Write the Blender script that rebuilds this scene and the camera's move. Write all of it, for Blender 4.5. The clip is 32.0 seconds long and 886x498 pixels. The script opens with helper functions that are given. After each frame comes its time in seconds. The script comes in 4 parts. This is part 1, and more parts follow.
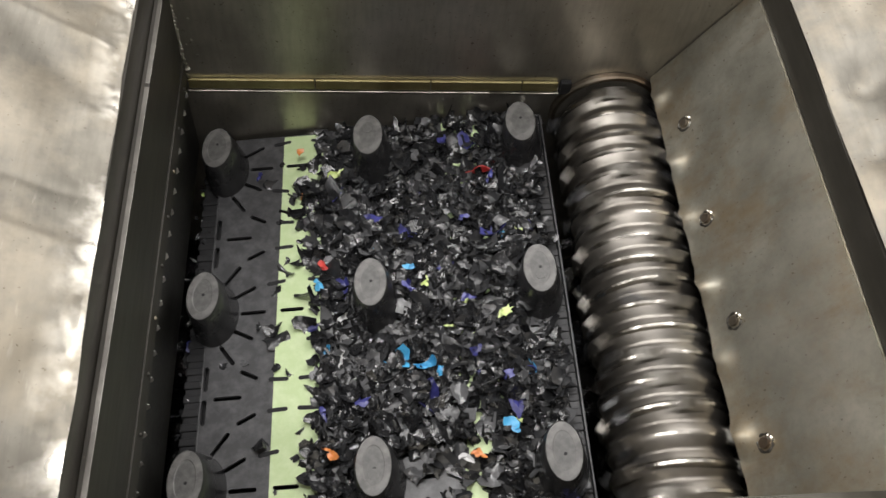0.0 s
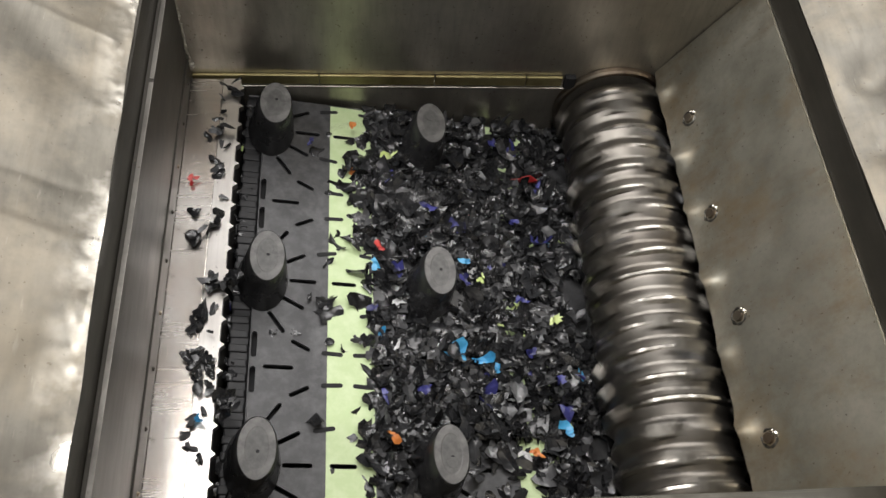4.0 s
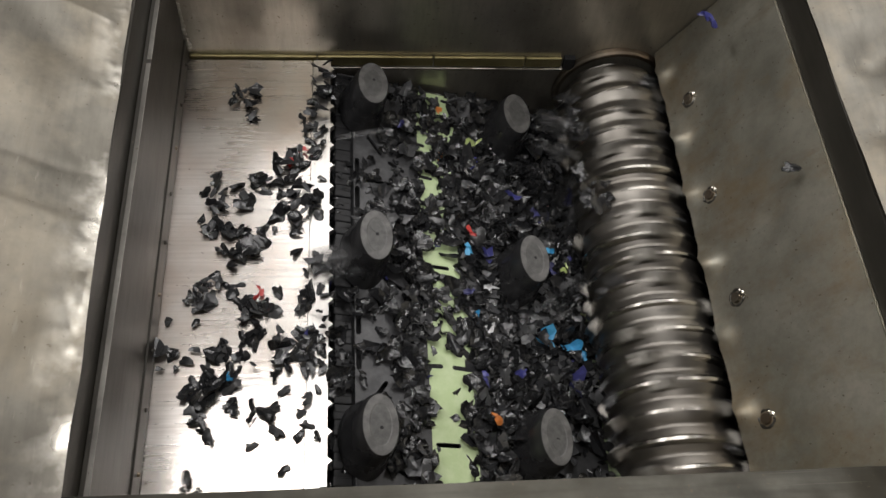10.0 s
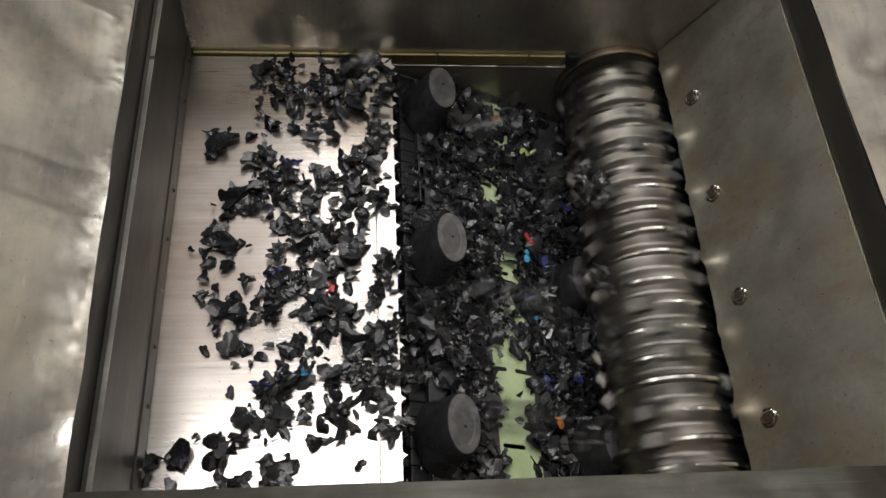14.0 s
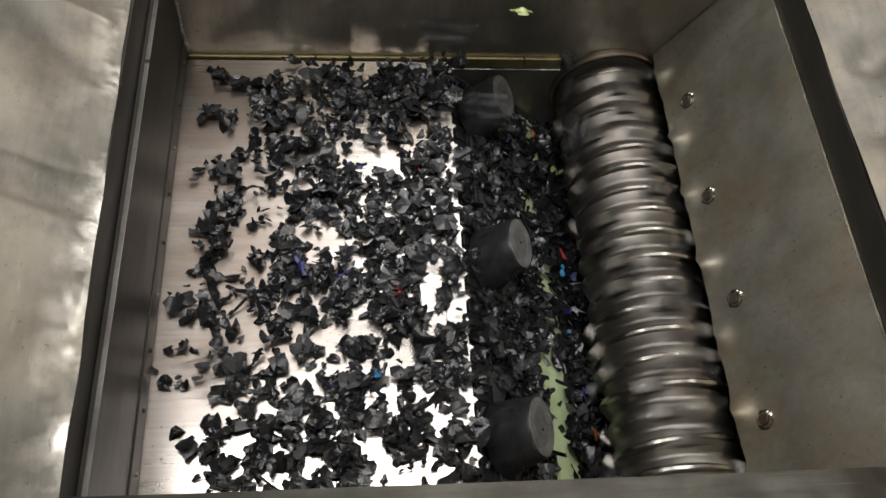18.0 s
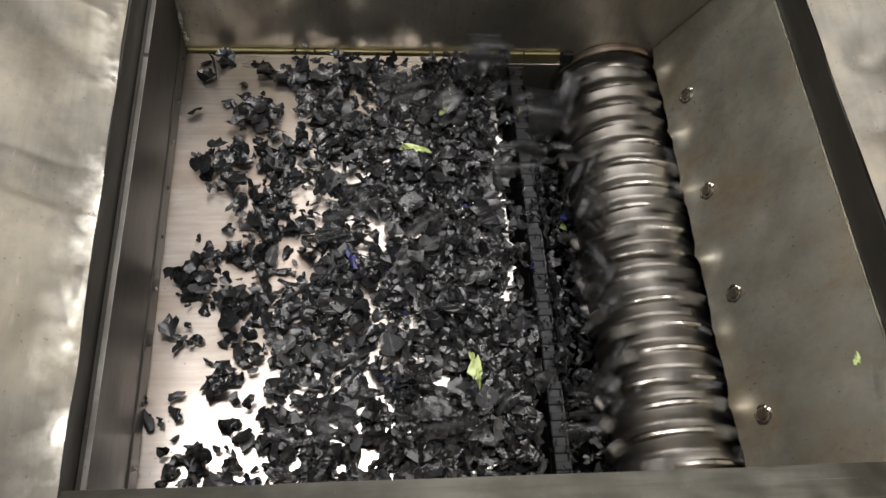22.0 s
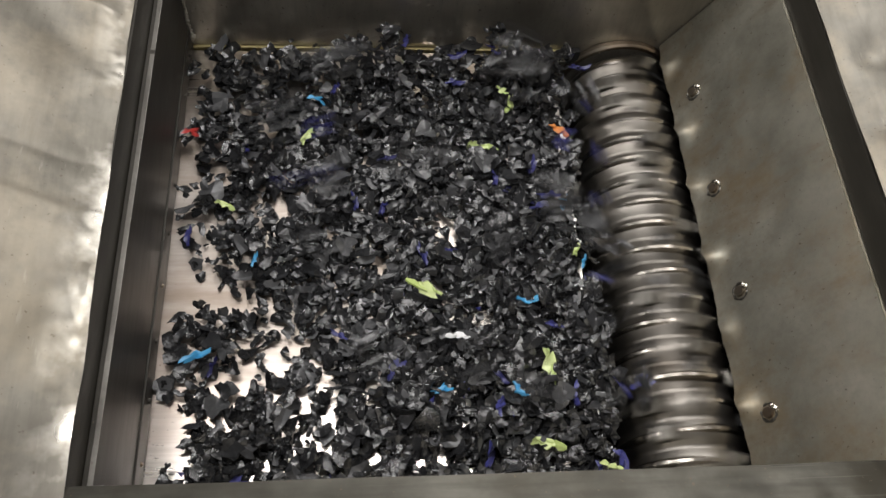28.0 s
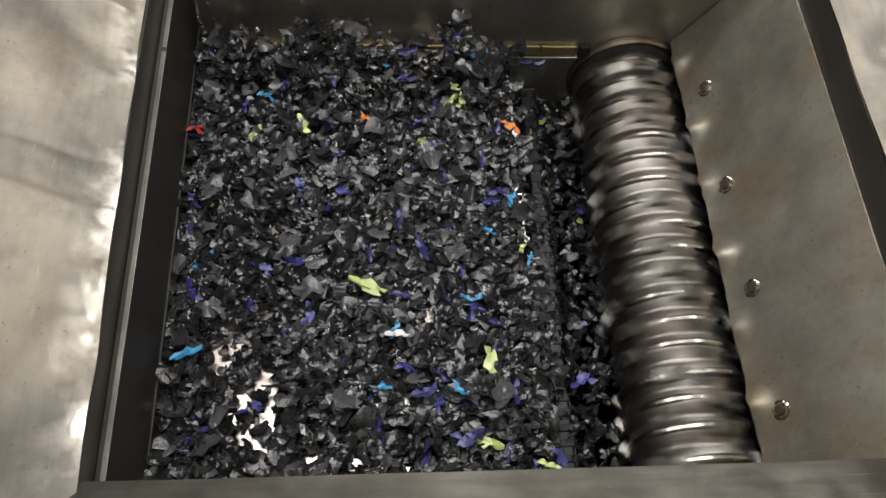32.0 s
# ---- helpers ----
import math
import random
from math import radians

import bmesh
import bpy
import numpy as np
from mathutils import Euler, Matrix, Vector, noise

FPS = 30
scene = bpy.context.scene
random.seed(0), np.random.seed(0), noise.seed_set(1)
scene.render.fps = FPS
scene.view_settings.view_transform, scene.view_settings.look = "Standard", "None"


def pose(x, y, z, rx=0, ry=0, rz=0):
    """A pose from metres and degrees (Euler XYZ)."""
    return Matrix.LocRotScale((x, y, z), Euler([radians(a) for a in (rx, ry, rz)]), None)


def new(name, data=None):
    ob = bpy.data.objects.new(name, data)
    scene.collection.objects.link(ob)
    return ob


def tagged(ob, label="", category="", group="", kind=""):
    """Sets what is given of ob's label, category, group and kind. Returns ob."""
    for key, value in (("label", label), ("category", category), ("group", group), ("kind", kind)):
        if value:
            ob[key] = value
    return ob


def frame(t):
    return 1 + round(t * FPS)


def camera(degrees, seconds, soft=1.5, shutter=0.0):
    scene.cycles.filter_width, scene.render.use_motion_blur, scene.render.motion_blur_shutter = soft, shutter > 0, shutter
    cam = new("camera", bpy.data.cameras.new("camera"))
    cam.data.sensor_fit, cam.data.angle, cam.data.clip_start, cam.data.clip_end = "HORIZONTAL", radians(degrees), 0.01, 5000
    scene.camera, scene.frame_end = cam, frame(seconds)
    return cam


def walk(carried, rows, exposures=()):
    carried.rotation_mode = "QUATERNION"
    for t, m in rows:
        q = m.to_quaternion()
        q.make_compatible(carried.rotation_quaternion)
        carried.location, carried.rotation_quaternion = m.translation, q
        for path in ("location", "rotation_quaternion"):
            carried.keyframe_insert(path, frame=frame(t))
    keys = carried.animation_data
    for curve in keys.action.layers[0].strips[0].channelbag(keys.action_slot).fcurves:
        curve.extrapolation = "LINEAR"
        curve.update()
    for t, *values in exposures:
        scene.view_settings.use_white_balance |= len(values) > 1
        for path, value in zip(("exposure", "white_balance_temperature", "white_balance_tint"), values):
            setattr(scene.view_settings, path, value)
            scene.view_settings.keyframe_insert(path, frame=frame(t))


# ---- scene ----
# ---- camera ----
EYE = (0.516, 0.003, 2.048)
PATH = [
    (0, 31.208, -4.526, -3.340),
    (0.5, 31.187, -3.950, -2.985),
    (1, 31.152, -4.244, -3.216),
    (1.5, 30.998, -4.156, -2.991),
    (2, 31.178, -3.947, -2.943),
    (2.5, 31.086, -4.363, -3.280),
    (3, 31.153, -3.994, -3.031),
    (3.5, 31.032, -4.185, -3.236),
    (4, 30.863, -4.290, -3.195),
    (4.5, 30.963, -4.002, -2.891),
    (6.5, 30.710, -4.463, -3.322),
    (7, 30.709, -3.988, -3.036),
    (7.5, 30.707, -4.363, -3.270),
    (8, 30.512, -4.288, -3.136),
    (8.5, 30.546, -4.112, -3.168),
    (9, 30.302, -4.476, -3.354),
    (9.5, 29.750, -4.078, -3.041),
    (10, 29.657, -4.348, -3.253),
    (10.5, 29.429, -4.454, -3.189),
    (11, 29.664, -4.083, -3.048),
    (11.5, 29.702, -4.573, -3.349),
    (12, 29.550, -4.435, -3.062),
    (12.5, 29.669, -4.397, -3.143),
    (13, 29.539, -4.719, -3.268),
    (13.5, 29.458, -4.284, -2.918),
    (15.5, 29.530, -4.589, -3.184),
    (16, 29.482, -4.177, -2.915),
    (16.5, 29.565, -4.379, -2.921),
    (17, 29.454, -4.609, -3.055),
    (17.5, 29.585, -4.127, -2.823),
    (18, 29.690, -4.486, -3.227),
    (18.5, 29.601, -4.429, -3.116),
    (19, 29.683, -4.221, -2.877),
    (19.5, 29.622, -4.597, -3.146),
    (20, 29.504, -4.261, -2.871),
    (20.5, 29.556, -4.323, -3.163),
    (21, 29.466, -4.571, -3.194),
    (21.5, 29.521, -4.118, -2.988),
    (22, 29.326, -4.596, -3.171),
    (22.5, 29.192, -4.416, -2.932),
    (23, 29.407, -4.295, -3.033),
    (23.5, 29.341, -4.599, -3.244),
    (24, 29.305, -4.108, -2.870),
    (24.5, 29.279, -4.541, -3.047),
    (25, 29.129, -4.504, -2.968),
    (25.5, 29.269, -4.194, -2.828),
    (26, 29.238, -4.491, -3.144),
    (26.5, 29.153, -3.976, -2.769),
    (28.5, 29.067, -4.336, -3.016),
    (29, 28.947, -4.006, -3.094),
    (29.5, 29.095, -4.114, -3.001),
    (30, 29.173, -4.511, -2.979),
    (30.5, 29.215, -4.022, -2.536),
    (31, 29.031, -4.381, -2.777),
    (31.5, 28.843, -4.076, -2.706),
    (32, 28.873, -3.690, -2.573),
]
cam = camera(54.2, 32.0, soft=1.5, shutter=0.7)
walk(cam, [(t, pose(*EYE, a, b, c)) for t, a, b, c in PATH],
     exposures=[(0, 0.46), (2, 0.34), (4, 0.20), (7, -0.19), (9, -0.29), (12, -0.48), (13, -0.54), (16, -0.45), (17, -0.48), (18, -0.36),
                (20, 0.02), (22, 0.04), (24, 0.03), (26, 0.04), (29, 0.06), (32, 0.14)])

# ---- light ----
world = bpy.data.worlds.new("hall_air")
scene.world = world
world.use_nodes = True
world.node_tree.nodes["Background"].inputs[0].default_value = (1.0, 0.95, 0.88, 1)
world.node_tree.nodes["Background"].inputs[1].default_value = 0.12


def ceiling_lamp(x, y, z, sx, sy, watts, colour=(1.0, 0.974, 0.962)):
    data = bpy.data.lights.new("ceiling_lamp", "AREA")
    data.shape, data.size, data.size_y, data.energy, data.color = "RECTANGLE", sx, sy, watts, colour
    ob = new("ceiling_lamp", data)
    ob.matrix_world = pose(x, y, z)
    return ob


ceiling_lamp(0.24, 1.64, 4.25, 2.2, 0.74, 72)
ceiling_lamp(1.3, 4.6, 4.25, 3.0, 3.2, 124)
ceiling_lamp(-2.4, 2.6, 4.25, 0.4, 2.2, 118)
ceiling_lamp(3.2, 3.4, 4.25, 0.4, 2.2, 72)
ceiling_lamp(0.9, -1.8, 4.25, 2.2, 0.4, 60)


# ---- materials ----
def nodes_of(name):
    m = bpy.data.materials.new(name)
    m.use_nodes = True
    nt = m.node_tree
    return m, nt, nt.nodes["Principled BSDF"]


def add(nt, kind, **values):
    n = nt.nodes.new(kind)
    for k, v in values.items():
        n.inputs[k.replace("_", " ")].default_value = v
    return n


def ramp(nt, source, stops):
    r = nt.nodes.new("ShaderNodeValToRGB")
    e = r.color_ramp.elements
    while len(e) < len(stops):
        e.new(0.5)
    for el, (p, c) in zip(e, stops):
        el.position, el.color = p, (c, c, c, 1) if isinstance(c, float) else (*c, 1)
    nt.links.new(source, r.inputs[0])
    return r.outputs[0]


def mapped(nt, scale):
    c = nt.nodes.new("ShaderNodeTexCoord")
    m = nt.nodes.new("ShaderNodeMapping")
    m.inputs["Scale"].default_value = scale
    nt.links.new(c.outputs["Object"], m.inputs[0])
    return m.outputs[0]


def noise_of(nt, vec, scale, detail=5.0, rough=0.6):
    n = add(nt, "ShaderNodeTexNoise", Scale=scale, Detail=detail, Roughness=rough)
    if vec is not None:
        nt.links.new(vec, n.inputs["Vector"])
    return n.outputs[0]


def mix_colour(nt, fac, a, b):
    m = nt.nodes.new("ShaderNodeMix")
    m.data_type = "RGBA"
    for sock, val in ((m.inputs[0], fac), (m.inputs[6], a), (m.inputs[7], b)):
        if isinstance(val, bpy.types.NodeSocket):
            nt.links.new(val, sock)
        else:
            sock.default_value = (*val, 1) if isinstance(val, tuple) else val
    return m.outputs[2]


def bump(nt, b, height, strength, distance=0.01, chain=None):
    n = add(nt, "ShaderNodeBump", Strength=strength, Distance=distance)
    nt.links.new(height, n.inputs["Height"])
    if chain is not None:
        nt.links.new(chain, n.inputs["Normal"])
    nt.links.new(n.outputs[0], b.inputs["Normal"])
    return n.outputs[0]


def steel(name, dark, light, rough, spread=0.1, grain=(1, 1, 1), stain=None, dents=0.0, fine=0.08, scratch=None, lined=0.35):
    """Rolled or ground steel: cloudy tone, directional grain, stains, shallow dents."""
    m, nt, b = nodes_of(name)
    b.inputs["Metallic"].default_value = 1.0
    cloud = noise_of(nt, mapped(nt, (1, 1, 1)), 5.0)
    lines = noise_of(nt, mapped(nt, grain), 60.0, 4.0)
    col = mix_colour(nt, ramp(nt, cloud, ((0.3, 0.0), (0.72, 1.0))), dark, light)
    col = mix_colour(nt, ramp(nt, lines, ((0.42, 0.0), (0.75, lined))), col, tuple(c * 0.75 for c in dark))
    if stain:
        spots = noise_of(nt, mapped(nt, (1, 1, 1)), 2.3, 6.0, 0.7)
        col = mix_colour(nt, ramp(nt, spots, ((0.47, 0.0), (0.66, 0.8))), col, stain)
    specks = noise_of(nt, mapped(nt, (1, 1, 1)), 90.0, 2.0)
    col = mix_colour(nt, ramp(nt, specks, ((0.68, 0.0), (0.74, 0.7))), col, (0.1, 0.08, 0.06))
    if scratch:
        cuts = noise_of(nt, mapped(nt, scratch), 3.0, 3.0, 0.5)
        col = mix_colour(nt, ramp(nt, cuts, ((0.68, 0.0), (0.78, 0.4))), col, tuple(min(0.9, c * 1.7) for c in light))
    nt.links.new(col, b.inputs["Base Color"])
    r = nt.nodes.new("ShaderNodeMapRange")
    r.inputs[3].default_value, r.inputs[4].default_value = rough - spread, rough + spread
    both = nt.nodes.new("ShaderNodeMath")
    both.operation = "ADD"
    nt.links.new(lines, both.inputs[0])
    nt.links.new(cloud, both.inputs[1])
    half = nt.nodes.new("ShaderNodeMath")
    half.operation = "MULTIPLY"
    half.inputs[1].default_value = 0.5
    nt.links.new(both.outputs[0], half.inputs[0])
    nt.links.new(half.outputs[0], r.inputs[0])
    nt.links.new(r.outputs[0], b.inputs["Roughness"])
    chain = bump(nt, b, lines, fine, 0.002)
    if dents:
        d = noise_of(nt, mapped(nt, (1, 1, 1)), 6.0, 2.0, 0.45)
        bump(nt, b, d, dents, 0.05, chain)
    return m


def plastic(name, colour, rough=0.42, worn=None, relief=0.15):
    m, nt, b = nodes_of(name)
    b.inputs["Roughness"].default_value = rough
    n = noise_of(nt, mapped(nt, (1, 1, 1)), 24.0, 6.0, 0.65)
    other = worn or tuple(min(1, c * 1.6 + 0.01) for c in colour)
    col = mix_colour(nt, ramp(nt, n, ((0.42, 0.0), (0.72, 1.0))), colour, other)
    nt.links.new(col, b.inputs["Base Color"])
    smear = nt.nodes.new("ShaderNodeMapRange")
    smear.inputs[1].default_value, smear.inputs[2].default_value = 0.3, 0.7
    smear.inputs[3].default_value, smear.inputs[4].default_value = max(0.12, rough - 0.13), rough + 0.13
    nt.links.new(noise_of(nt, mapped(nt, (1.0, 0.5, 1.0)), 7.0, 4.0, 0.6), smear.inputs[0])
    nt.links.new(smear.outputs[0], b.inputs["Roughness"])
    bump(nt, b, noise_of(nt, mapped(nt, (1, 1, 1)), 160.0, 3.0), relief, 0.002)
    return m


def chip_plastic(name, low, high, rough=0.36):
    """Torn plastic: each loose flake has its own tone."""
    m, nt, b = nodes_of(name)
    geo = nt.nodes.new("ShaderNodeNewGeometry")
    col = mix_colour(nt, geo.outputs["Random Per Island"], low, high)
    n = noise_of(nt, mapped(nt, (1, 1, 1)), 55.0, 4.0)
    col = mix_colour(nt, ramp(nt, n, ((0.5, 0.0), (0.8, 0.5))), col, tuple(min(1, c * 1.5 + 0.008) for c in high))
    nt.links.new(col, b.inputs["Base Color"])
    b.inputs["Roughness"].default_value = rough
    b.inputs["Specular IOR Level"].default_value = 0.62
    bump(nt, b, n, 0.5, 0.005)
    return m


SHEET = steel("worn_sheet_steel", (0.165, 0.153, 0.128), (0.265, 0.25, 0.215), 0.52, 0.09, (1, 0.12, 1), (0.33, 0.285, 0.215), 0.12, 0.2, (22, 4, 22))
# the left sheet is polished by the load along its lower edge
POLISHED = steel("polished_sheet_steel", (0.118, 0.108, 0.089), (0.205, 0.192, 0.163), 0.43, 0.09, (1, 0.12, 1), (0.27, 0.236, 0.18), 0.05, 0.2, (22, 4, 22))
nt, b = POLISHED.node_tree, POLISHED.node_tree.nodes["Principled BSDF"]
across = nt.nodes.new("ShaderNodeSeparateXYZ")
nt.links.new(mapped(nt, (1, 1, 1)), across.inputs[0])
worn = nt.nodes.new("ShaderNodeMapRange")
for k, v in ((1, -0.085), (2, -0.012), (3, 0.0), (4, 1.0)):
    worn.inputs[k].default_value = v
nt.links.new(across.outputs[0], worn.inputs[0])
polish_glint = nt.nodes.new("ShaderNodeMath")
polish_glint.operation = "MULTIPLY"
nt.links.new(worn.outputs[0], polish_glint.inputs[0])
nt.links.new(ramp(nt, noise_of(nt, mapped(nt, (1, 1, 1)), 4.5, 5.0), ((0.47, 0.0), (0.6, 1.0))), polish_glint.inputs[1])
shine = nt.nodes.new("ShaderNodeMath")
shine.operation = "MULTIPLY_ADD"
shine.inputs[1].default_value = -0.24
nt.links.new(polish_glint.outputs[0], shine.inputs[0])
nt.links.new(b.inputs["Roughness"].links[0].from_socket, shine.inputs[2])
nt.links.new(shine.outputs[0], b.inputs["Roughness"])
# lamp glints on the polished patches are also painted into the base colour
nt.links.new(mix_colour(nt, polish_glint.outputs[0], b.inputs["Base Color"].links[0].from_socket, (0.46, 0.44, 0.39)), b.inputs["Base Color"])
LIP = steel("dull_lip_steel", (0.045, 0.043, 0.036), (0.105, 0.101, 0.086), 0.36, 0.12, (0.1, 1, 1), (0.05, 0.045, 0.034), 0.15, 0.15, (0.6, 30, 30))
# dark of the cavity under the ram's edge is put into this colour
PITSTEEL = steel("shaded_black_steel", (0.05, 0.049, 0.045), (0.10, 0.098, 0.09), 0.5)
RIDGE = steel("ridge_steel", (0.19, 0.178, 0.156), (0.54, 0.517, 0.475), 0.27, 0.08, (1, 0.2, 1), (0.15, 0.125, 0.10))
KNIFE = steel("knife_steel", (0.16, 0.15, 0.135), (0.3, 0.285, 0.26), 0.36)
SEAT = steel("dark_seat_steel", (0.10, 0.094, 0.083), (0.2, 0.19, 0.17), 0.42, 0.1)
FOOTSIDE = plastic("smooth_foot_plastic", (0.017, 0.017, 0.018), 0.28, (0.032, 0.032, 0.033), 0.1)
WALL = steel("dark_wall_steel", (0.34, 0.315, 0.268), (0.54, 0.508, 0.436), 0.33, 0.06, (1, 1, 0.15), None, 0.05)
RAM_EDGE = steel("ram_edge_steel", (0.58, 0.55, 0.515), (0.78, 0.755, 0.72), 0.30, 0.08, (1.5, 0.04, 1), None, 0.0, 0.1)
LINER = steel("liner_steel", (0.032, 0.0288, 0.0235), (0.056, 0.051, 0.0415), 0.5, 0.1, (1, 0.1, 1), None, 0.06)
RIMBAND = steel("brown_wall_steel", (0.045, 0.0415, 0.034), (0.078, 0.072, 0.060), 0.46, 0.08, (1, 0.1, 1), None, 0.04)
RAM = steel("ground_ram_steel", (0.60, 0.55, 0.50), (0.80, 0.765, 0.725), 0.26, 0.12, (0.04, 1.5, 1), (0.64, 0.53, 0.455), 0.0, 0.2, (0.5, 40, 1), 0.7)
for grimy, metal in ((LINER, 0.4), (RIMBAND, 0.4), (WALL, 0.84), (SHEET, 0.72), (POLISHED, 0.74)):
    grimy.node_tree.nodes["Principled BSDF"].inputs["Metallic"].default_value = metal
# the rear of the ram carries a brownish oxide film in streaks
nt, b = RAM.node_tree, RAM.node_tree.nodes["Principled BSDF"]
was = b.inputs["Base Color"].links[0].from_socket
place = nt.nodes.new("ShaderNodeSeparateXYZ")
nt.links.new(mapped(nt, (1, 1, 1)), place.inputs[0])
film = nt.nodes.new("ShaderNodeMapRange")
for k, v in ((1, -0.2), (2, -0.68), (3, 0.0), (4, 1.0)):
    film.inputs[k].default_value = v
nt.links.new(place.outputs[0], film.inputs[0])
streak = nt.nodes.new("ShaderNodeMath")
streak.operation = "MULTIPLY"
clean = nt.nodes.new("ShaderNodeMapRange")
for k, v in ((1, 1.48), (2, 1.68), (3, 1.0), (4, 0.3)):
    clean.inputs[k].default_value = v
nt.links.new(place.outputs[1], clean.inputs[0])
wiped = nt.nodes.new("ShaderNodeMath")
wiped.operation = "MULTIPLY"
nt.links.new(film.outputs[0], wiped.inputs[0])
nt.links.new(clean.outputs[0], wiped.inputs[1])
# the film gets thinner towards the near side of the ram
near_fade = nt.nodes.new("ShaderNodeMapRange")
for k, v in ((1, 0.6), (2, 0.95), (3, 0.2), (4, 1.0)):
    near_fade.inputs[k].default_value = v
nt.links.new(place.outputs[1], near_fade.inputs[0])
both_ends = nt.nodes.new("ShaderNodeMath")
both_ends.operation = "MULTIPLY"
nt.links.new(wiped.outputs[0], both_ends.inputs[0])
nt.links.new(near_fade.outputs[0], both_ends.inputs[1])
nt.links.new(both_ends.outputs[0], streak.inputs[0])
nt.links.new(ramp(nt, noise_of(nt, mapped(nt, (0.35, 1.6, 1)), 7.0, 5.0), ((0.3, 0.35), (0.7, 1.0))), streak.inputs[1])
dull = nt.nodes.new("ShaderNodeMath")
dull.operation = "MULTIPLY_ADD"
dull.inputs[1].default_value = 0.2
nt.links.new(streak.outputs[0], dull.inputs[0])
nt.links.new(b.inputs["Roughness"].links[0].from_socket, dull.inputs[2])
nt.links.new(dull.outputs[0], b.inputs["Roughness"])
nt.links.new(mix_colour(nt, streak.outputs[0], was, (0.30, 0.242, 0.196)), b.inputs["Base Color"])
PLATE = steel("deflector_steel", (0.35, 0.338, 0.282), (0.54, 0.522, 0.447), 0.50, 0.08, (1, 1, 1), (0.38, 0.285, 0.165), 0.1, 0.1)
nt, b = PLATE.node_tree, PLATE.node_tree.nodes["Principled BSDF"]
rust = ramp(nt, noise_of(nt, mapped(nt, (0.5, 1.6, 1)), 4.2, 6.0, 0.68), ((0.52, 0.0), (0.72, 0.45)))
nt.links.new(mix_colour(nt, rust, b.inputs["Base Color"].links[0].from_socket, (0.27, 0.185, 0.095)), b.inputs["Base Color"])
ROTOR = steel("rotor_steel", (0.13, 0.12, 0.105), (0.37, 0.347, 0.312), 0.42, 0.08, (1, 0.2, 1), (0.10, 0.083, 0.066), 0.0)
EDGE = steel("bright_edge_steel", (0.6, 0.57, 0.5), (0.85, 0.82, 0.75), 0.25)
RUST = steel("rusty_steel", (0.20, 0.165, 0.125), (0.36, 0.32, 0.26), 0.42, 0.1, (1, 1, 1), (0.22, 0.15, 0.10))
BRASS = steel("oily_brass", (0.33, 0.285, 0.14), (0.50, 0.44, 0.24), 0.55, 0.1, (0.2, 1, 1), (0.20, 0.15, 0.07))
WELD = steel("weld_bead_steel", (0.22, 0.21, 0.18), (0.5, 0.48, 0.42), 0.4, 0.1, (1, 1, 1), None, 0.8)
PALLET = plastic("black_pallet_plastic", (0.038, 0.038, 0.040), 0.4, (0.088, 0.088, 0.090))
DARK = plastic("dark_plastic_and_slot_shade", (0.015, 0.015, 0.016), 0.7, (0.028, 0.028, 0.028))
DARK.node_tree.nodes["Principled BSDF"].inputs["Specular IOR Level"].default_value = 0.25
FOOTSIDE.node_tree.nodes["Principled BSDF"].inputs["Specular IOR Level"].default_value = 0.5
FOOT_TOP = plastic("scuffed_grey_plastic", (0.075, 0.073, 0.07), 0.5, (0.175, 0.17, 0.162))
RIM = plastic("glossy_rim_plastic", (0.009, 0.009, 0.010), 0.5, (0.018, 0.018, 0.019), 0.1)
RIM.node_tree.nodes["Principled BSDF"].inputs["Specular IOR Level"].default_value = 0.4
FOOT_IN = plastic("recessed_grey_plastic", (0.066, 0.065, 0.062), 0.5, (0.15, 0.147, 0.14))
LIME = plastic("pale_lime_film", (0.50, 0.62, 0.33), 0.5, (0.60, 0.70, 0.43))
CHIPS = [
    chip_plastic("black_chip_plastic", (0.008, 0.008, 0.0086), (0.027, 0.0278, 0.0295), 0.14),
    chip_plastic("grey_chip_plastic", (0.022, 0.0224, 0.0232), (0.10, 0.101, 0.104), 0.18),
    chip_plastic("blue_chip_plastic", (0.012, 0.013, 0.075), (0.05, 0.052, 0.22)),
    chip_plastic("cyan_chip_plastic", (0.025, 0.2, 0.42), (0.07, 0.36, 0.62)),
    chip_plastic("lime_chip_plastic", (0.42, 0.54, 0.15), (0.62, 0.71, 0.32)),
    chip_plastic("red_chip_plastic", (0.36, 0.02, 0.02), (0.55, 0.06, 0.05)),
    chip_plastic("white_chip_plastic", (0.42, 0.42, 0.42), (0.72, 0.72, 0.72)),
    chip_plastic("orange_chip_plastic", (0.55, 0.16, 0.03), (0.70, 0.26, 0.07)),
]
CONCRETE = plastic("hall_concrete", (0.22, 0.21, 0.20), 0.8, (0.30, 0.29, 0.27))
PLASTER = plastic("hall_plaster", (0.38, 0.36, 0.325), 0.85, (0.45, 0.43, 0.39))


# ---- mesh helpers ----
def keep_creases(me, degrees=38):
    """Edges between faces that meet at more than this angle stay sharp."""
    bm = bmesh.new()
    bm.from_mesh(me)
    for e in bm.edges:
        if len(e.link_faces) != 2 or e.calc_face_angle(0) > radians(degrees):
            e.smooth = False
    bm.to_mesh(me)
    bm.free()


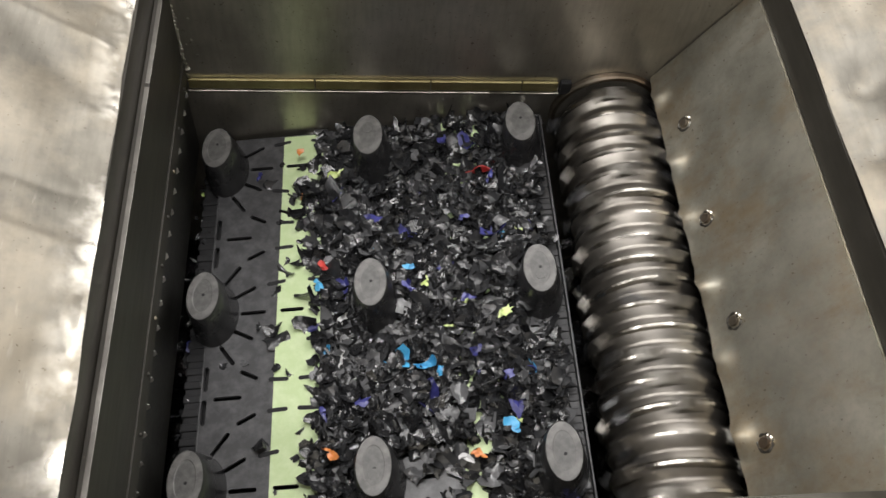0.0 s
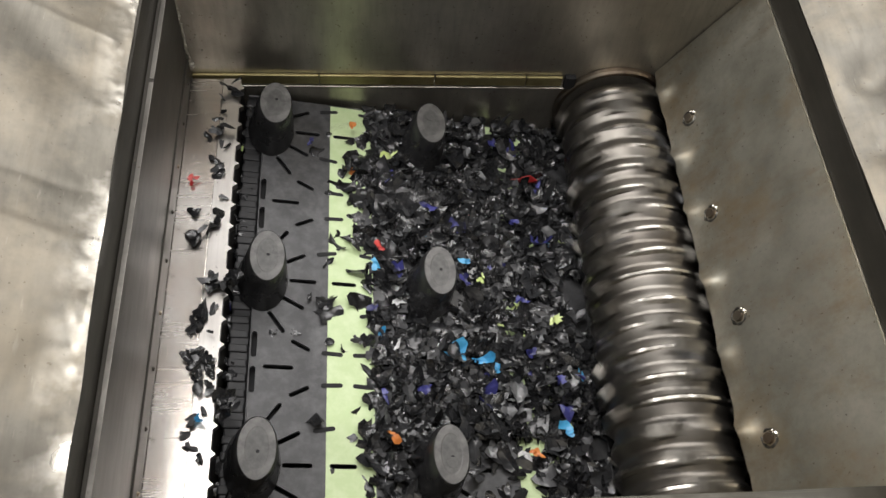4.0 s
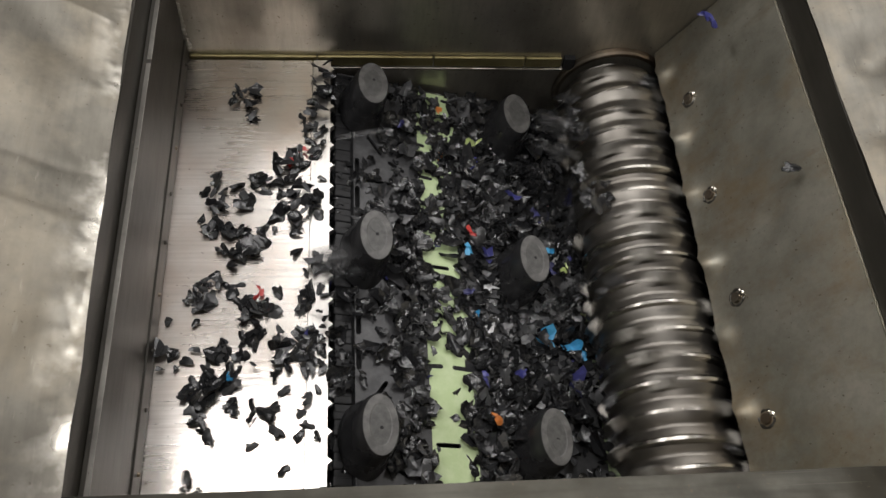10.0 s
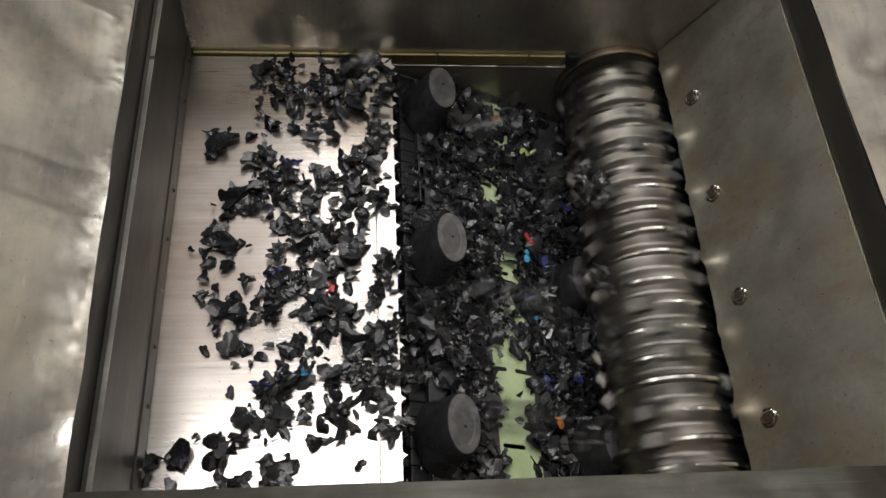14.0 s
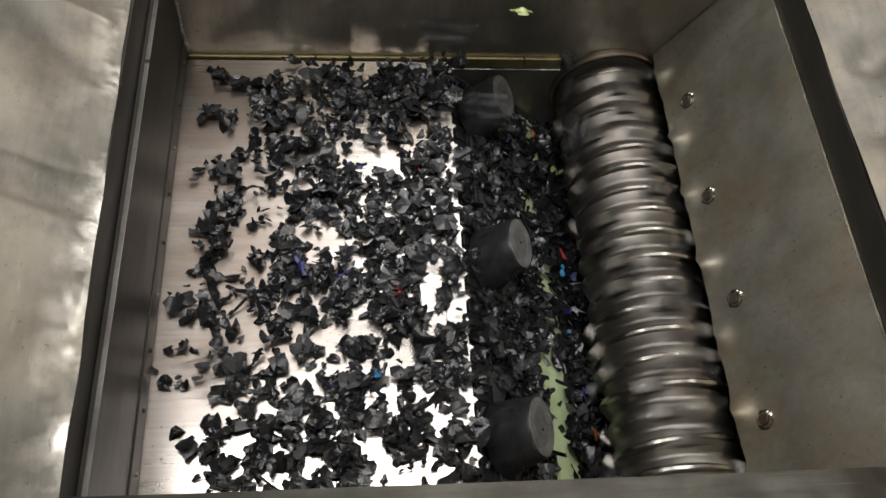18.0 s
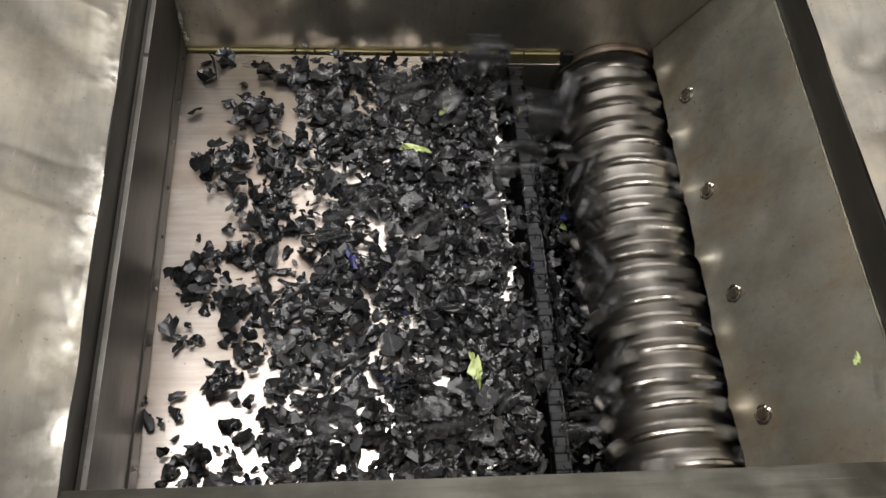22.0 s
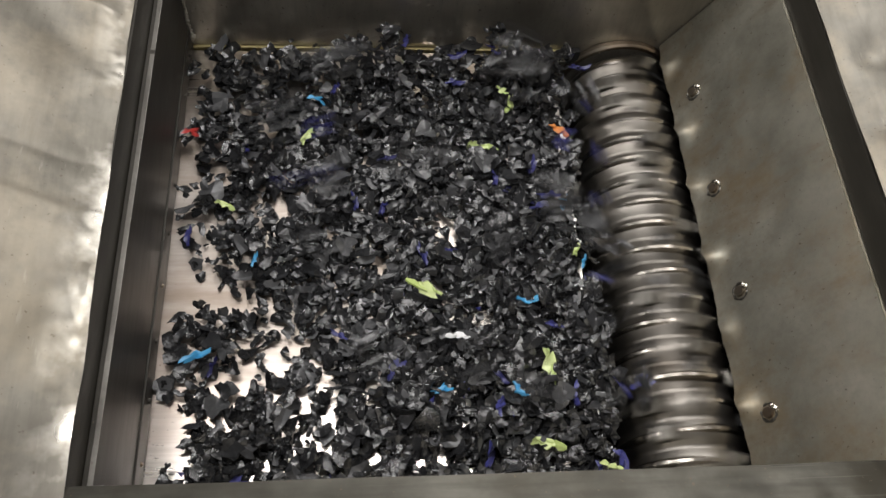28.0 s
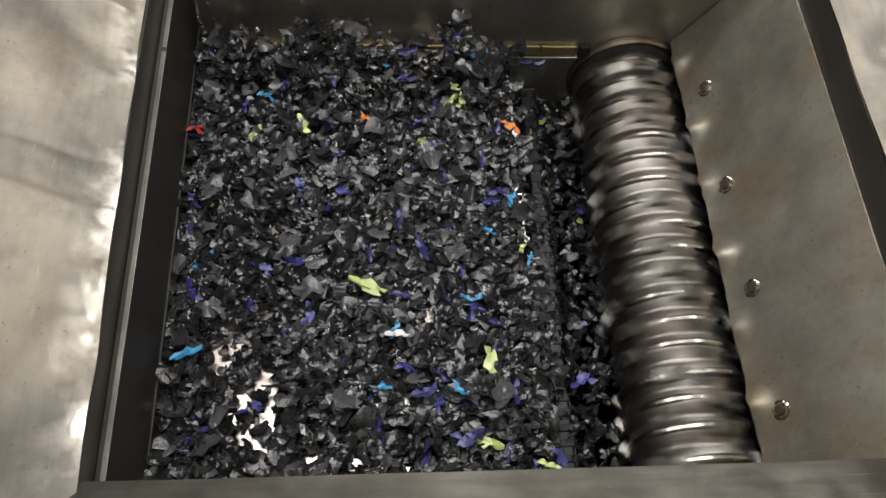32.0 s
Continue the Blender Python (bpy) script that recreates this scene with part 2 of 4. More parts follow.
def part(name, bm, material, parent=None, label="", smooth=False):
    me = bpy.data.meshes.new(name)
    bm.to_mesh(me)
    bm.free()
    for mat in material if isinstance(material, list) else [material]:
        me.materials.append(mat)
    if smooth:
        keep_creases(me)
        me.polygons.foreach_set("use_smooth", [True] * len(me.polygons))
    ob = new(name, me)
    ob.parent = parent
    return tagged(ob, label) if label else ob


def block(x0, x1, y0, y1, z0, z1, bevel=0.0, bm=None):
    bm = bm or bmesh.new()
    made = bmesh.ops.create_cube(bm, size=1)
    bmesh.ops.transform(bm, verts=made["verts"], matrix=Matrix.LocRotScale(
        ((x0 + x1) / 2, (y0 + y1) / 2, (z0 + z1) / 2), None, (x1 - x0, y1 - y0, z1 - z0)))
    if bevel:
        edges = list({e for v in made["verts"] for e in v.link_edges})
        bmesh.ops.bevel(bm, geom=edges, offset=bevel, segments=2, affect="EDGES", profile=0.5)
    return bm


def rod(r0, r1, h, m, n=16, bm=None):
    bm = bm or bmesh.new()
    bmesh.ops.create_cone(bm, cap_ends=True, segments=n, radius1=r0, radius2=r1, depth=h, matrix=m)
    return bm


def empty(name, m, label, category, group="", kind=""):
    ob = new(name)
    ob.empty_display_size = 0.05
    ob.matrix_world = m
    return tagged(ob, label, category, group, kind)


# ---- the chamber: x from the ram's side to the rotor, y from the near wall to the far wall, z 0 on the ram ----
FAR, NEAR, TOP, RX = 1.851, 0.405, 0.50, 1.662

ob = tagged(part("wall_far", block(-0.06, 1.75, FAR, FAR + 0.03, -1.3, TOP), WALL),
            "dark glossy steel rear wall of the cutting chamber", "wall", kind="structure")
ob = tagged(part("wall_near", block(-0.06, 1.75, NEAR - 0.045, NEAR - 0.013, -1.3, TOP - 0.012), WALL),
            "dark steel front wall of the cutting chamber", "wall", kind="structure")
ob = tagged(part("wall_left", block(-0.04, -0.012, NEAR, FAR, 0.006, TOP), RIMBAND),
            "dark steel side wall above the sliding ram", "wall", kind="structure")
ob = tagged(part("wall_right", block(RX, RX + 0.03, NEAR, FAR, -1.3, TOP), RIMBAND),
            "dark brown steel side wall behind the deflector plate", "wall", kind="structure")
tagged(part("wall_back", block(-1.45, -1.42, NEAR, FAR, -1.3, TOP), WALL), "steel back plate behind the ram", "wall", kind="structure")
tagged(part("chamber_floor", block(-1.45, 1.75, NEAR, FAR, -1.34, -1.3), WALL), "dark steel bottom of the discharge pit", "floor", kind="structure")

for n, (y0, y1) in enumerate(((FAR, FAR + 0.03), (NEAR - 0.03, NEAR))):
    tagged(part("housing_wall_%d" % (n + 1), block(-1.42, -0.062, y0, y1, -1.3, 0.12), WALL), "dark steel side of the ram housing", "wall", kind="structure")
tagged(part("housing_cover", block(-1.42, -0.042, NEAR - 0.03, FAR + 0.03, 0.122, 0.135), WALL), "steel cover over the ram housing", "cover", kind="structure")

# liner plates on the ram's side: two plates that meet in a notch, with a screwed wear strip under them
liner = empty("side_liner", pose(0, 0, 0), "grey steel wear liner with a bright worn top edge", "liner")
bm = block(-0.011, 0.0, NEAR + 0.002, FAR - 0.002, 0.078, 0.387, 0.0015)
for v in bm.verts:
    if v.co.x > -0.006:
        v.co.x += 0.010 * (v.co.z - 0.078) / 0.309
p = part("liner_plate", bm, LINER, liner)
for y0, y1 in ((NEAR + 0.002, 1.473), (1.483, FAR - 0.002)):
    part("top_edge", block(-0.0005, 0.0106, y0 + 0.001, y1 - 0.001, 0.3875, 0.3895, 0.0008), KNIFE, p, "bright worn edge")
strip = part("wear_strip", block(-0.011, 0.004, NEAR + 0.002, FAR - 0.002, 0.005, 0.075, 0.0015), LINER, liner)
for i in range(9):
    y = 0.56 + i * 0.152
    bm = rod(0.006, 0.0045, 0.004, pose(0.0065, y, 0.04, 0, 90, 0), 12)
    rod(0.0025, 0.0025, 0.003, pose(0.0085, y, 0.04, 0, 90, 0), 6, bm)
    part("screw", bm, LINER if i % 3 else RUST, strip)

# uneven weld bead up the far corner
bm = bmesh.new()
rng = random.Random(4)
for i in range(46):
    z = 0.03 + i * 0.0085
    r = 0.005 + 0.005 * rng.random() + (0.006 if z < 0.07 else 0)
    bmesh.ops.create_icosphere(bm, subdivisions=1, radius=r, matrix=Matrix.Translation(
        (0.004 + rng.uniform(-0.002, 0.004), FAR - 0.003 - rng.uniform(0, 0.004), z)) @ Matrix.Diagonal((1, 0.6, 0.8, 1)))
for i in range(8):
    bmesh.ops.create_icosphere(bm, subdivisions=1, radius=0.004 * rng.uniform(0.5, 1.1), matrix=Matrix.Translation(
        (rng.uniform(0.02, 0.05), FAR - 0.001, rng.uniform(0.08, 0.4))))
tagged(part("weld_bead", bm, WELD, smooth=True), "rough bright weld bead in the wall corner", "weld", kind="structure")

# brass guide strip along the far wall at ram height
guide = empty("guide_strip", pose(0, FAR, 0), "oily yellow brass guide strip along the rear wall", "guide strip")
x = 0.004
for i, w in enumerate((0.385, 0.36, 0.29, 0.118)):
    part("strip_piece", block(x, x + w - 0.003, -0.012, -0.001, -0.030, 0.009, 0.003), BRASS, guide)
    x += w
part("lip", block(0.0, 1.17, -0.016, -0.001, -0.044, -0.0345, 0.002), WELD, guide, "thin bright scraped steel lip")
part("end_block", block(1.16, 1.195, -0.02, -0.001, -0.036, 0.016, 0.003), DARK, guide, "dark end block")


# ---- flared hopper sheets with shallow dents ----
def dented(name, corner, along, up, nu, nv, label, seed, amount=0.012, wave=0.006, mat=None, count=0, marks=(), roll=0.0, creases=()):
    bm = bmesh.new()
    rg = random.Random(int(seed * 10))
    span = Vector(along).length
    pits = [(rg.uniform(0, span), rg.uniform(0.02, 0.5) ** 1.2, rg.uniform(0.035, 0.1), (0.006 if amount < 0.012 else 0.016) * rg.uniform(-1.2, 0.9)) for _ in range(count)] + list(marks)
    c, a, u = Vector(corner), Vector(along), Vector(up)
    n = a.cross(u).normalized()
    if n.z < 0:
        n = -n
    rows = []
    for j in range(nv + 1):
        row = []
        for i in range(nu + 1):
            s, t = i / nu, (j / nv) ** 1.6
            p = c + a * s + u * t
            q = Vector((s * a.length * 3.2 + seed, t * u.length * 3.2, seed))
            d = noise.noise(q) * amount
            for cs, ct, wide, deep in pits:
                e = math.hypot(s * a.length - cs, (t * u.length - ct)) / wide
                d += deep * math.exp(-e * e)
            far_in = t * u.length
            d -= roll * (1 - math.exp(-far_in / 0.055)) * (0.85 + 0.3 * noise.noise(Vector((s * a.length * 5, 2, seed))))
            if roll:
                # hammered by the load along the worn part of the edge
                beaten = math.exp(-(far_in / 0.07) ** 2) * (1 - math.exp(-far_in / 0.006)) * min(1, max(0, (s * a.length - 0.7) / 0.15)) * min(1, max(0.15, (1.95 - s * a.length) / 0.12))
                d += beaten * (0.0030 * noise.noise(Vector((s * a.length * 24, far_in * 30, seed))) + 0.0024 * noise.noise(Vector((s * a.length * 50, far_in * 60, seed + 3))))
            for s0, f0, s1, f1, deep in creases:
                along_s, along_f = s1 - s0, f1 - f0
                k = ((s * a.length - s0) * along_s + (far_in - f0) * along_f) / (along_s ** 2 + along_f ** 2)
                kk = min(1, max(0, k))
                gap = math.hypot(s * a.length - s0 - kk * along_s - 0.01 * math.sin(kk * 5), far_in - f0 - kk * along_f)
                d += deep * math.exp(-(gap / 0.014) ** 2)
            p += n * d
            p += u.normalized() * wave * math.exp(-far_in / 0.08) * noise.noise(Vector((s * a.length * 5, seed, 1.0)))
            row.append(bm.verts.new(p))
        rows.append(row)
    for j in range(nv):
        for i in range(nu):
            bm.faces.new((rows[j][i], rows[j][i + 1], rows[j + 1][i + 1], rows[j + 1][i]))
    bmesh.ops.recalc_face_normals(bm, faces=bm.faces)
    back = bmesh.ops.extrude_face_region(bm, geom=bm.faces[:])
    bmesh.ops.translate(bm, verts=[v for v in back["geom"] if isinstance(v, bmesh.types.BMVert)], vec=n * -0.003)
    bmesh.ops.recalc_face_normals(bm, faces=bm.faces)
    return tagged(part(name, bm, mat or SHEET, smooth=True), label, "hopper sheet", "hopper sheets", "structure")


S = math.tan(radians(27))
dented("hopper_sheet_1", (0.010, -0.25, TOP + 0.004), (-0.044, 2.75, 0), (-1.3, 0, 1.3 * math.tan(radians(34))), 420, 60,
       "dented bright sheet-steel hopper side with worn edge", 3.1, 0.004, 0.008, POLISHED, 18,
       ((1.86, 0.16, 0.06, -0.009), (1.98, 0.14, 0.07, 0.008), (1.72, 0.10, 0.045, 0.006), (1.62, 0.13, 0.05, -0.005),
        (1.9, 0.32, 0.06, 0.007), (1.46, 0.3, 0.12, -0.006), (1.05, 0.32, 0.14, 0.006),
        (1.74, 0.05, 0.075, 0.012), (1.52, 0.04, 0.06, 0.008), (1.36, 0.05, 0.07, -0.006), (1.10, 0.05, 0.08, 0.012), (0.92, 0.06, 0.06, -0.006)), 0.022,
       ((1.30, 0.30, 1.322, 0.027, -0.0022), (1.75, 0.30, 1.729, 0.037, 0.0022), (1.185, 0.32, 1.198, 0.01, 0.0018), (1.05, 0.16, 0.9, 0.3, -0.0018)))
dented("hopper_sheet_2", (RX + 0.008, -0.25, TOP + 0.004), (-0.010, 2.75, 0), (1.3, 0, 1.3 * math.tan(radians(23))), 130, 60,
       "dented bright sheet-steel hopper side with deep creases", 8.4, 0.016, 0.004, None, 60,
       ((1.62, 0.10, 0.06, -0.03), (1.5, 0.16, 0.05, 0.022), (1.42, 0.07, 0.05, -0.02), (1.3, 0.12, 0.06, 0.02), (1.75, 0.2, 0.07, 0.02)), 0.0,
       ((1.9, 0.05, 1.5, 0.22, -0.004), (1.6, 0.02, 1.45, 0.3, 0.004)))
dented("hopper_sheet_3", (-0.9, NEAR - 0.006, TOP - 0.004), (3.5, 0, 0), (0, -0.42, 0.42 * 0.35), 60, 10,
       "dull scratched steel front lip of the hopper", 5.7, 0.003, 0.002, LIP)
dented("hopper_sheet_4", (-0.9, FAR + 0.01, TOP + 0.004), (3.5, 0, 0), (0, 1.1, 1.1 * S), 50, 24,
       "dented sheet-steel rear hopper side", 2.2)

# ---- deflector plate beside the rotor ----
P0, P1 = Vector((1.452, 0, 0.022)), Vector((RX - 0.006, 0, 0.392))
SLOPE = math.degrees(math.atan2(P1.z - P0.z, P1.x - P0.x))
LEN = (P1 - P0).length
deflector = empty("deflector_plate", pose(P0.x, 0, P0.z, 0, -SLOPE, 0),
                  "sloping bolted steel deflector plate with a chewed lower edge", "deflector plate")
bm = bmesh.new()
rng = random.Random(11)
NU, NV = 150, 18
grid = []
bites = [(0.65, 0.012, 0.02), (0.86, 0.008, 0.015), (1.07, 0.014, 0.022), (1.30, 0.010, 0.014), (1.49, 0.012, 0.02), (1.74, 0.01, 0.02)]
for i in range(NU + 1):
    y = NEAR + 0.003 + (FAR - NEAR - 0.006) * i / NU
    chew = 0.003 * noise.noise(Vector((y * 30, 0, 3))) + 0.004 * noise.noise(Vector((y * 9, 0, 7)))
    for c, dep, wid in bites:
        chew += dep * math.exp(-((y - c) / wid) ** 2)
    row = []
    for j in range(NV + 1):
        s = j / NV
        s = s * s * 0.6 + s * 0.4
        lift = 0.0
        for c, dep, wid in bites:
            lift += 1.9 * dep * math.exp(-((y - c - 0.01) / 0.035) ** 2 - (s * LEN / 0.04) ** 2)
        row.append(bm.verts.new((chew * (1 - s) + s * LEN, y, lift + 0.0015 * noise.noise(Vector((y * 5, s * 3, 2))))))
    grid.append(row)
for i in range(NU):
    for j in range(NV):
        bm.faces.new((grid[i][j], grid[i][j + 1], grid[i + 1][j + 1], grid[i + 1][j]))
bmesh.ops.recalc_face_normals(bm, faces=bm.faces)
bmesh.ops.solidify(bm, geom=bm.faces[:], thickness=0.008)
part("plate", bm, PLATE, deflector, smooth=True)
part("upper_edge", block(LEN - 0.001, LEN + 0.003, NEAR + 0.004, FAR - 0.004, -0.006, 0.0015), WELD, deflector, "bright sheared upper edge")
for y, up in ((0.626, 0.081), (0.951, 0.082), (1.271, 0.077), (1.604, 0.085)):
    m = Matrix.Translation((up, y, 0.004)) @ Matrix.Diagonal((1.12, 1.12, 1.1, 1))
    bolt = part("bolt", rod(0.0135, 0.0115, 0.009, m @ pose(0, 0, 0.0065, 0, 0, 20 * y), 14), RUST, deflector, "worn round bolt head")
    ring_bm = bmesh.new()
    loops = []
    for r, z in ((0.0235, 0.0005), (0.0225, 0.0045), (0.0185, 0.0062), (0.0155, 0.0035), (0.0145, 0.0005)):
        loops.append([ring_bm.verts.new(m @ Vector((r * math.cos(a * math.tau / 22) * (1 + 0.05 * math.sin(a * 2.3 + y * 9)), r * math.sin(a * math.tau / 22),
                                                    z + 0.0012 * math.sin(a * 1.7 + y * 5)))) for a in range(22)])
    for r0, r1 in zip(loops, loops[1:]):
        for a in range(22):
            ring_bm.faces.new((r0[a], r0[(a + 1) % 22], r1[(a + 1) % 22], r1[a]))
    bmesh.ops.recalc_face_normals(ring_bm, faces=ring_bm.faces)
    part("washer", ring_bm, SEAT, bolt, "dished steel washer", True)
    burr = bmesh.new()
    for dx, dy, r in ((0.017, 0.006, 0.008), (0.021, -0.003, 0.0065), (0.013, 0.013, 0.005)):
        bmesh.ops.create_icosphere(burr, subdivisions=1, radius=r, matrix=m @ pose(dx, dy, 0.006, 25, 40 * dy * 100, 0) @ Matrix.Diagonal((1, 0.7, 0.6, 1)))
    part("burr", burr, EDGE, bolt, "bright battered edge of the washer")
for y, s in ((0.80, 0.19), (1.13, 0.24), (1.45, 0.10), (1.52, 0.16)):
    bm = bmesh.new()
    bmesh.ops.create_icosphere(bm, subdivisions=1, radius=0.004, matrix=Matrix.Translation((s, y, 0.001)) @ Matrix.Diagonal((1, 1, 0.4, 1)))
    part("spatter", bm, EDGE, deflector, "small bright spatter", True)

# ---- rotor ----
RC, RR, PITCH = Vector((1.335, 0, -0.135)), 0.176, 0.0725
rotor = empty("rotor", pose(RC.x, 0, RC.z), "spinning grooved steel shredder rotor with bright worn ridges", "rotor")
Y0, Y1 = NEAR + 0.02, FAR - 0.035
bm = bmesh.new()
prof = []
k = int((Y1 - Y0) / PITCH)
step = (Y1 - Y0) / k
for i in range(k):
    y = Y0 + i * step
    for f, r in ((0.0, 0.154), (0.10, 0.1555), (0.36, 0.167), (0.64, 0.167), (0.90, 0.1555)):
        prof.append((y + f * step, r))
SEG = 72
rings = []
for y, r in prof:
    rings.append([bm.verts.new((r * math.cos(a * math.tau / SEG), y, r * math.sin(a * math.tau / SEG))) for a in range(SEG)])
for r0, r1 in zip(rings, rings[1:]):
    for a in range(SEG):
        bm.faces.new((r0[a], r0[(a + 1) % SEG], r1[(a + 1) % SEG], r1[a]))
bm.faces.new(rings[0])
bm.faces.new(rings[-1])
bmesh.ops.recalc_face_normals(bm, faces=bm.faces)
part("rotor_body", bm, ROTOR, rotor, smooth=True)
def pocket_turn(i, h):
    """Where the h-th knife of the i-th ridge sits, in degrees round the rotor."""
    return h * 120 + 17 * math.sin(i * 2.1 + h) + (i - k / 2) * (26 if i > k / 2 else -26)


wear = random.Random(52)
for i in range(k):
    bm = bmesh.new()
    loops = []
    sway, lean, tall = wear.uniform(0, 6.28), wear.uniform(0.002, 0.006), wear.uniform(-0.004, 0.002)
    dips = [(radians(90 - pocket_turn(i, h)), wear.uniform(0.3, 0.62), wear.uniform(0.007, 0.014)) for h in range(3)]
    dips += [(wear.uniform(0, 6.28), wear.uniform(0.15, 0.4), wear.uniform(0.002, 0.007)) for _ in range(3)]
    for f, r in ((-0.2, 0.162), (-0.11, 0.1725), (-0.055, RR), (0.055, RR), (0.11, 0.1725), (0.2, 0.162)):
        loop = []
        for a in range(SEG):
            ang = a * math.tau / SEG
            low = sum(deep * math.exp(-((ang - c + math.pi) % math.tau - math.pi) ** 2 / wide ** 2) for c, wide, deep in dips)
            rr = r + (tall - min(low, 0.014)) * min(1, max(0, (r - 0.160) / 0.010))
            loop.append(bm.verts.new((rr * math.cos(ang), f * step + lean * math.sin(ang + sway), rr * math.sin(ang))))
        loops.append(loop)
    for r0, r1 in zip(loops, loops[1:]):
        for a in range(SEG):
            bm.faces.new((r0[a], r0[(a + 1) % SEG], r1[(a + 1) % SEG], r1[a]))
    bmesh.ops.recalc_face_normals(bm, faces=bm.faces)
    part("ridge", bm, RIDGE, rotor, "worn bright ridge", True).location.y = Y0 + (i + 0.5) * step
knife_bm = block(-0.019, 0.019, -0.019, 0.019, -0.012, 0.012, 0.003)
bmesh.ops.rotate(knife_bm, verts=knife_bm.verts, cent=(0, 0, 0), matrix=Matrix.Rotation(radians(45), 3, "X"))
knife = None
# seats are darkened to stand for the shaded pocket gaps in the ridges
seat_bm = block(-0.06, -0.014, -0.022, 0.022, -0.03, 0.003, 0.006)
for i in range(k):
    for h in range(3):
        ang = pocket_turn(i, h)
        m = pose(0, Y0 + (i + 0.5) * step, 0, 0, ang, 0) @ pose(0, 0, RR - 0.004)
        if knife is None:
            knife = part("knife", knife_bm, KNIFE, rotor, "square cutting knife")
            seat = part("knife_seat", seat_bm, SEAT, knife, "dark knife seat")
            k1, s1 = knife, seat
        else:
            k1, s1 = new("knife", knife.data), new("knife_seat", seat.data)
            k1.parent, s1.parent = rotor, k1
            tagged(k1, "square cutting knife")
        k1.matrix_basis = m
# chips carried round between the ridges
CARRIED = 110
# end ring at the far wall
bm = bmesh.new()
for r, y in ((0.186, FAR - 0.002), (0.186, FAR - 0.016), (0.180, FAR - 0.022), (0.168, FAR - 0.022), (0.168, FAR - 0.002)):
    rings.append([bm.verts.new((RC.x + r * math.cos(a * math.tau / 64), y, RC.z + r * math.sin(a * math.tau / 64))) for a in range(64)])
new_rings = rings[-5:]
for r0, r1 in zip(new_rings, new_rings[1:]):
    for a in range(64):
        bm.faces.new((r0[a], r0[(a + 1) % 64], r1[(a + 1) % 64], r1[a]))
bmesh.ops.recalc_face_normals(bm, faces=bm.faces)
tagged(part("bearing_ring", bm, RUST, smooth=True), "brownish steel bearing ring round the rotor end", "ring")
part_disc = part("shaft_cover", rod(0.17, 0.17, 0.018, pose(RC.x, FAR - 0.012, RC.z, 90, 0, 0), 48), WALL)
tagged(part_disc, "dark steel disc covering the rotor bearing", "cover")

# ---- ram ----
ram = empty("ram", pose(0, 0, 0), "bright ground steel pusher ram with a toothed front edge", "ram")
RY0, RY1 = NEAR + 0.006, FAR - 0.018
bm = bmesh.new()
line = [(-0.058, RY0)]
teeth = 20
w = (RY1 - RY0) / teeth
for i in range(teeth):
    y = RY0 + i * w
    line += [(-0.006, y + 0.08 * w), (-0.006, y + 0.36 * w), (0.0065, y + 0.5 * w), (-0.006, y + 0.64 * w)]
line += [(-0.006, RY1), (-0.058, RY1)]
vs = [bm.verts.new((x, y, 0)) for x, y in line]
f = bm.faces.new(vs)
bmesh.ops.recalc_face_normals(bm, faces=bm.faces)
ext = bmesh.ops.extrude_face_region(bm, geom=[f])
bmesh.ops.translate(bm, verts=[v for v in ext["geom"] if isinstance(v, bmesh.types.BMVert)], vec=(0, 0, -0.02))
bmesh.ops.recalc_face_normals(bm, faces=bm.faces)
part("front_strip", bm, RAM_EDGE, ram, "brighter toothed steel strip along the front")
part("top_plate", block(-1.3, -0.0595, RY0, RY1, -0.02, -0.0008, 0.0008), RAM, ram)
part("ram_body", block(-1.3, -0.02, RY0 + 0.002, RY1 - 0.002, -0.30, -0.021), PITSTEEL, ram, "dark steel ram body")
part("face_plate", block(-0.02, -0.008, RY0 + 0.002, RY1 - 0.002, -0.30, -0.021), PITSTEEL, ram)


# ---- shredded chips ----
def flake(rng, size):
    """One torn flake: an uneven, bent, thin polygon."""
    n = rng.randint(11, 14)
    asp = rng.uniform(0.3, 0.95)
    bend, fold, th = rng.uniform(-18, 18), rng.uniform(-0.8, 0.8), rng.uniform(0.0012, 0.0024)
    if asp < 0.45:
        bend *= 2
    twist, a0 = rng.uniform(-16, 16), rng.random() * 6.28
    ring = []
    p2, p3, w2, w3 = rng.random() * 6.28, rng.random() * 6.28, rng.uniform(0.05, 0.26), rng.uniform(0.05, 0.26)
    for i in range(n):
        a = a0 + (i + rng.uniform(-0.3, 0.3)) * math.tau / n
        r = size * (1 + w2 * math.sin(2 * a + p2) + w3 * math.sin(3 * a + p3) + rng.uniform(-0.25, 0.25)) * (0.5 if rng.random() < 0.1 else 1)
        ring.append((r * math.cos(a), r * asp * math.sin(a)))
    flat = [(x, y, rng.uniform(-0.1, 0.1) * size) for x, y in ring] + [(x * 0.55, y * 0.55, 0) for x, y in ring] + [(0, 0, 0)]
    v = [(x * (1 - min(0.45, abs(bend * x) * 0.5)), y, z + bend * x * x + fold * abs(y) + twist * x * y) for x, y, z in flat]
    v += [(x, y, z - th) for x, y, z in v]
    f, k = [], 2 * n + 1
    for i in range(n):
        j = (i + 1) % n
        f += [(2 * n, n + i, n + j), (n + i, i, j, n + j), (k + 2 * n, k + n + j, k + n + i), (k + n + i, k + n + j, k + j, k + i), (i, k + i, k + j, j)]
    return [Vector(p) for p in v], f


SHARE = ((0, 0.82), (1, 0.985), (2, 0.993), (3, 0.9938), (4, 0.996), (6, 1.01))


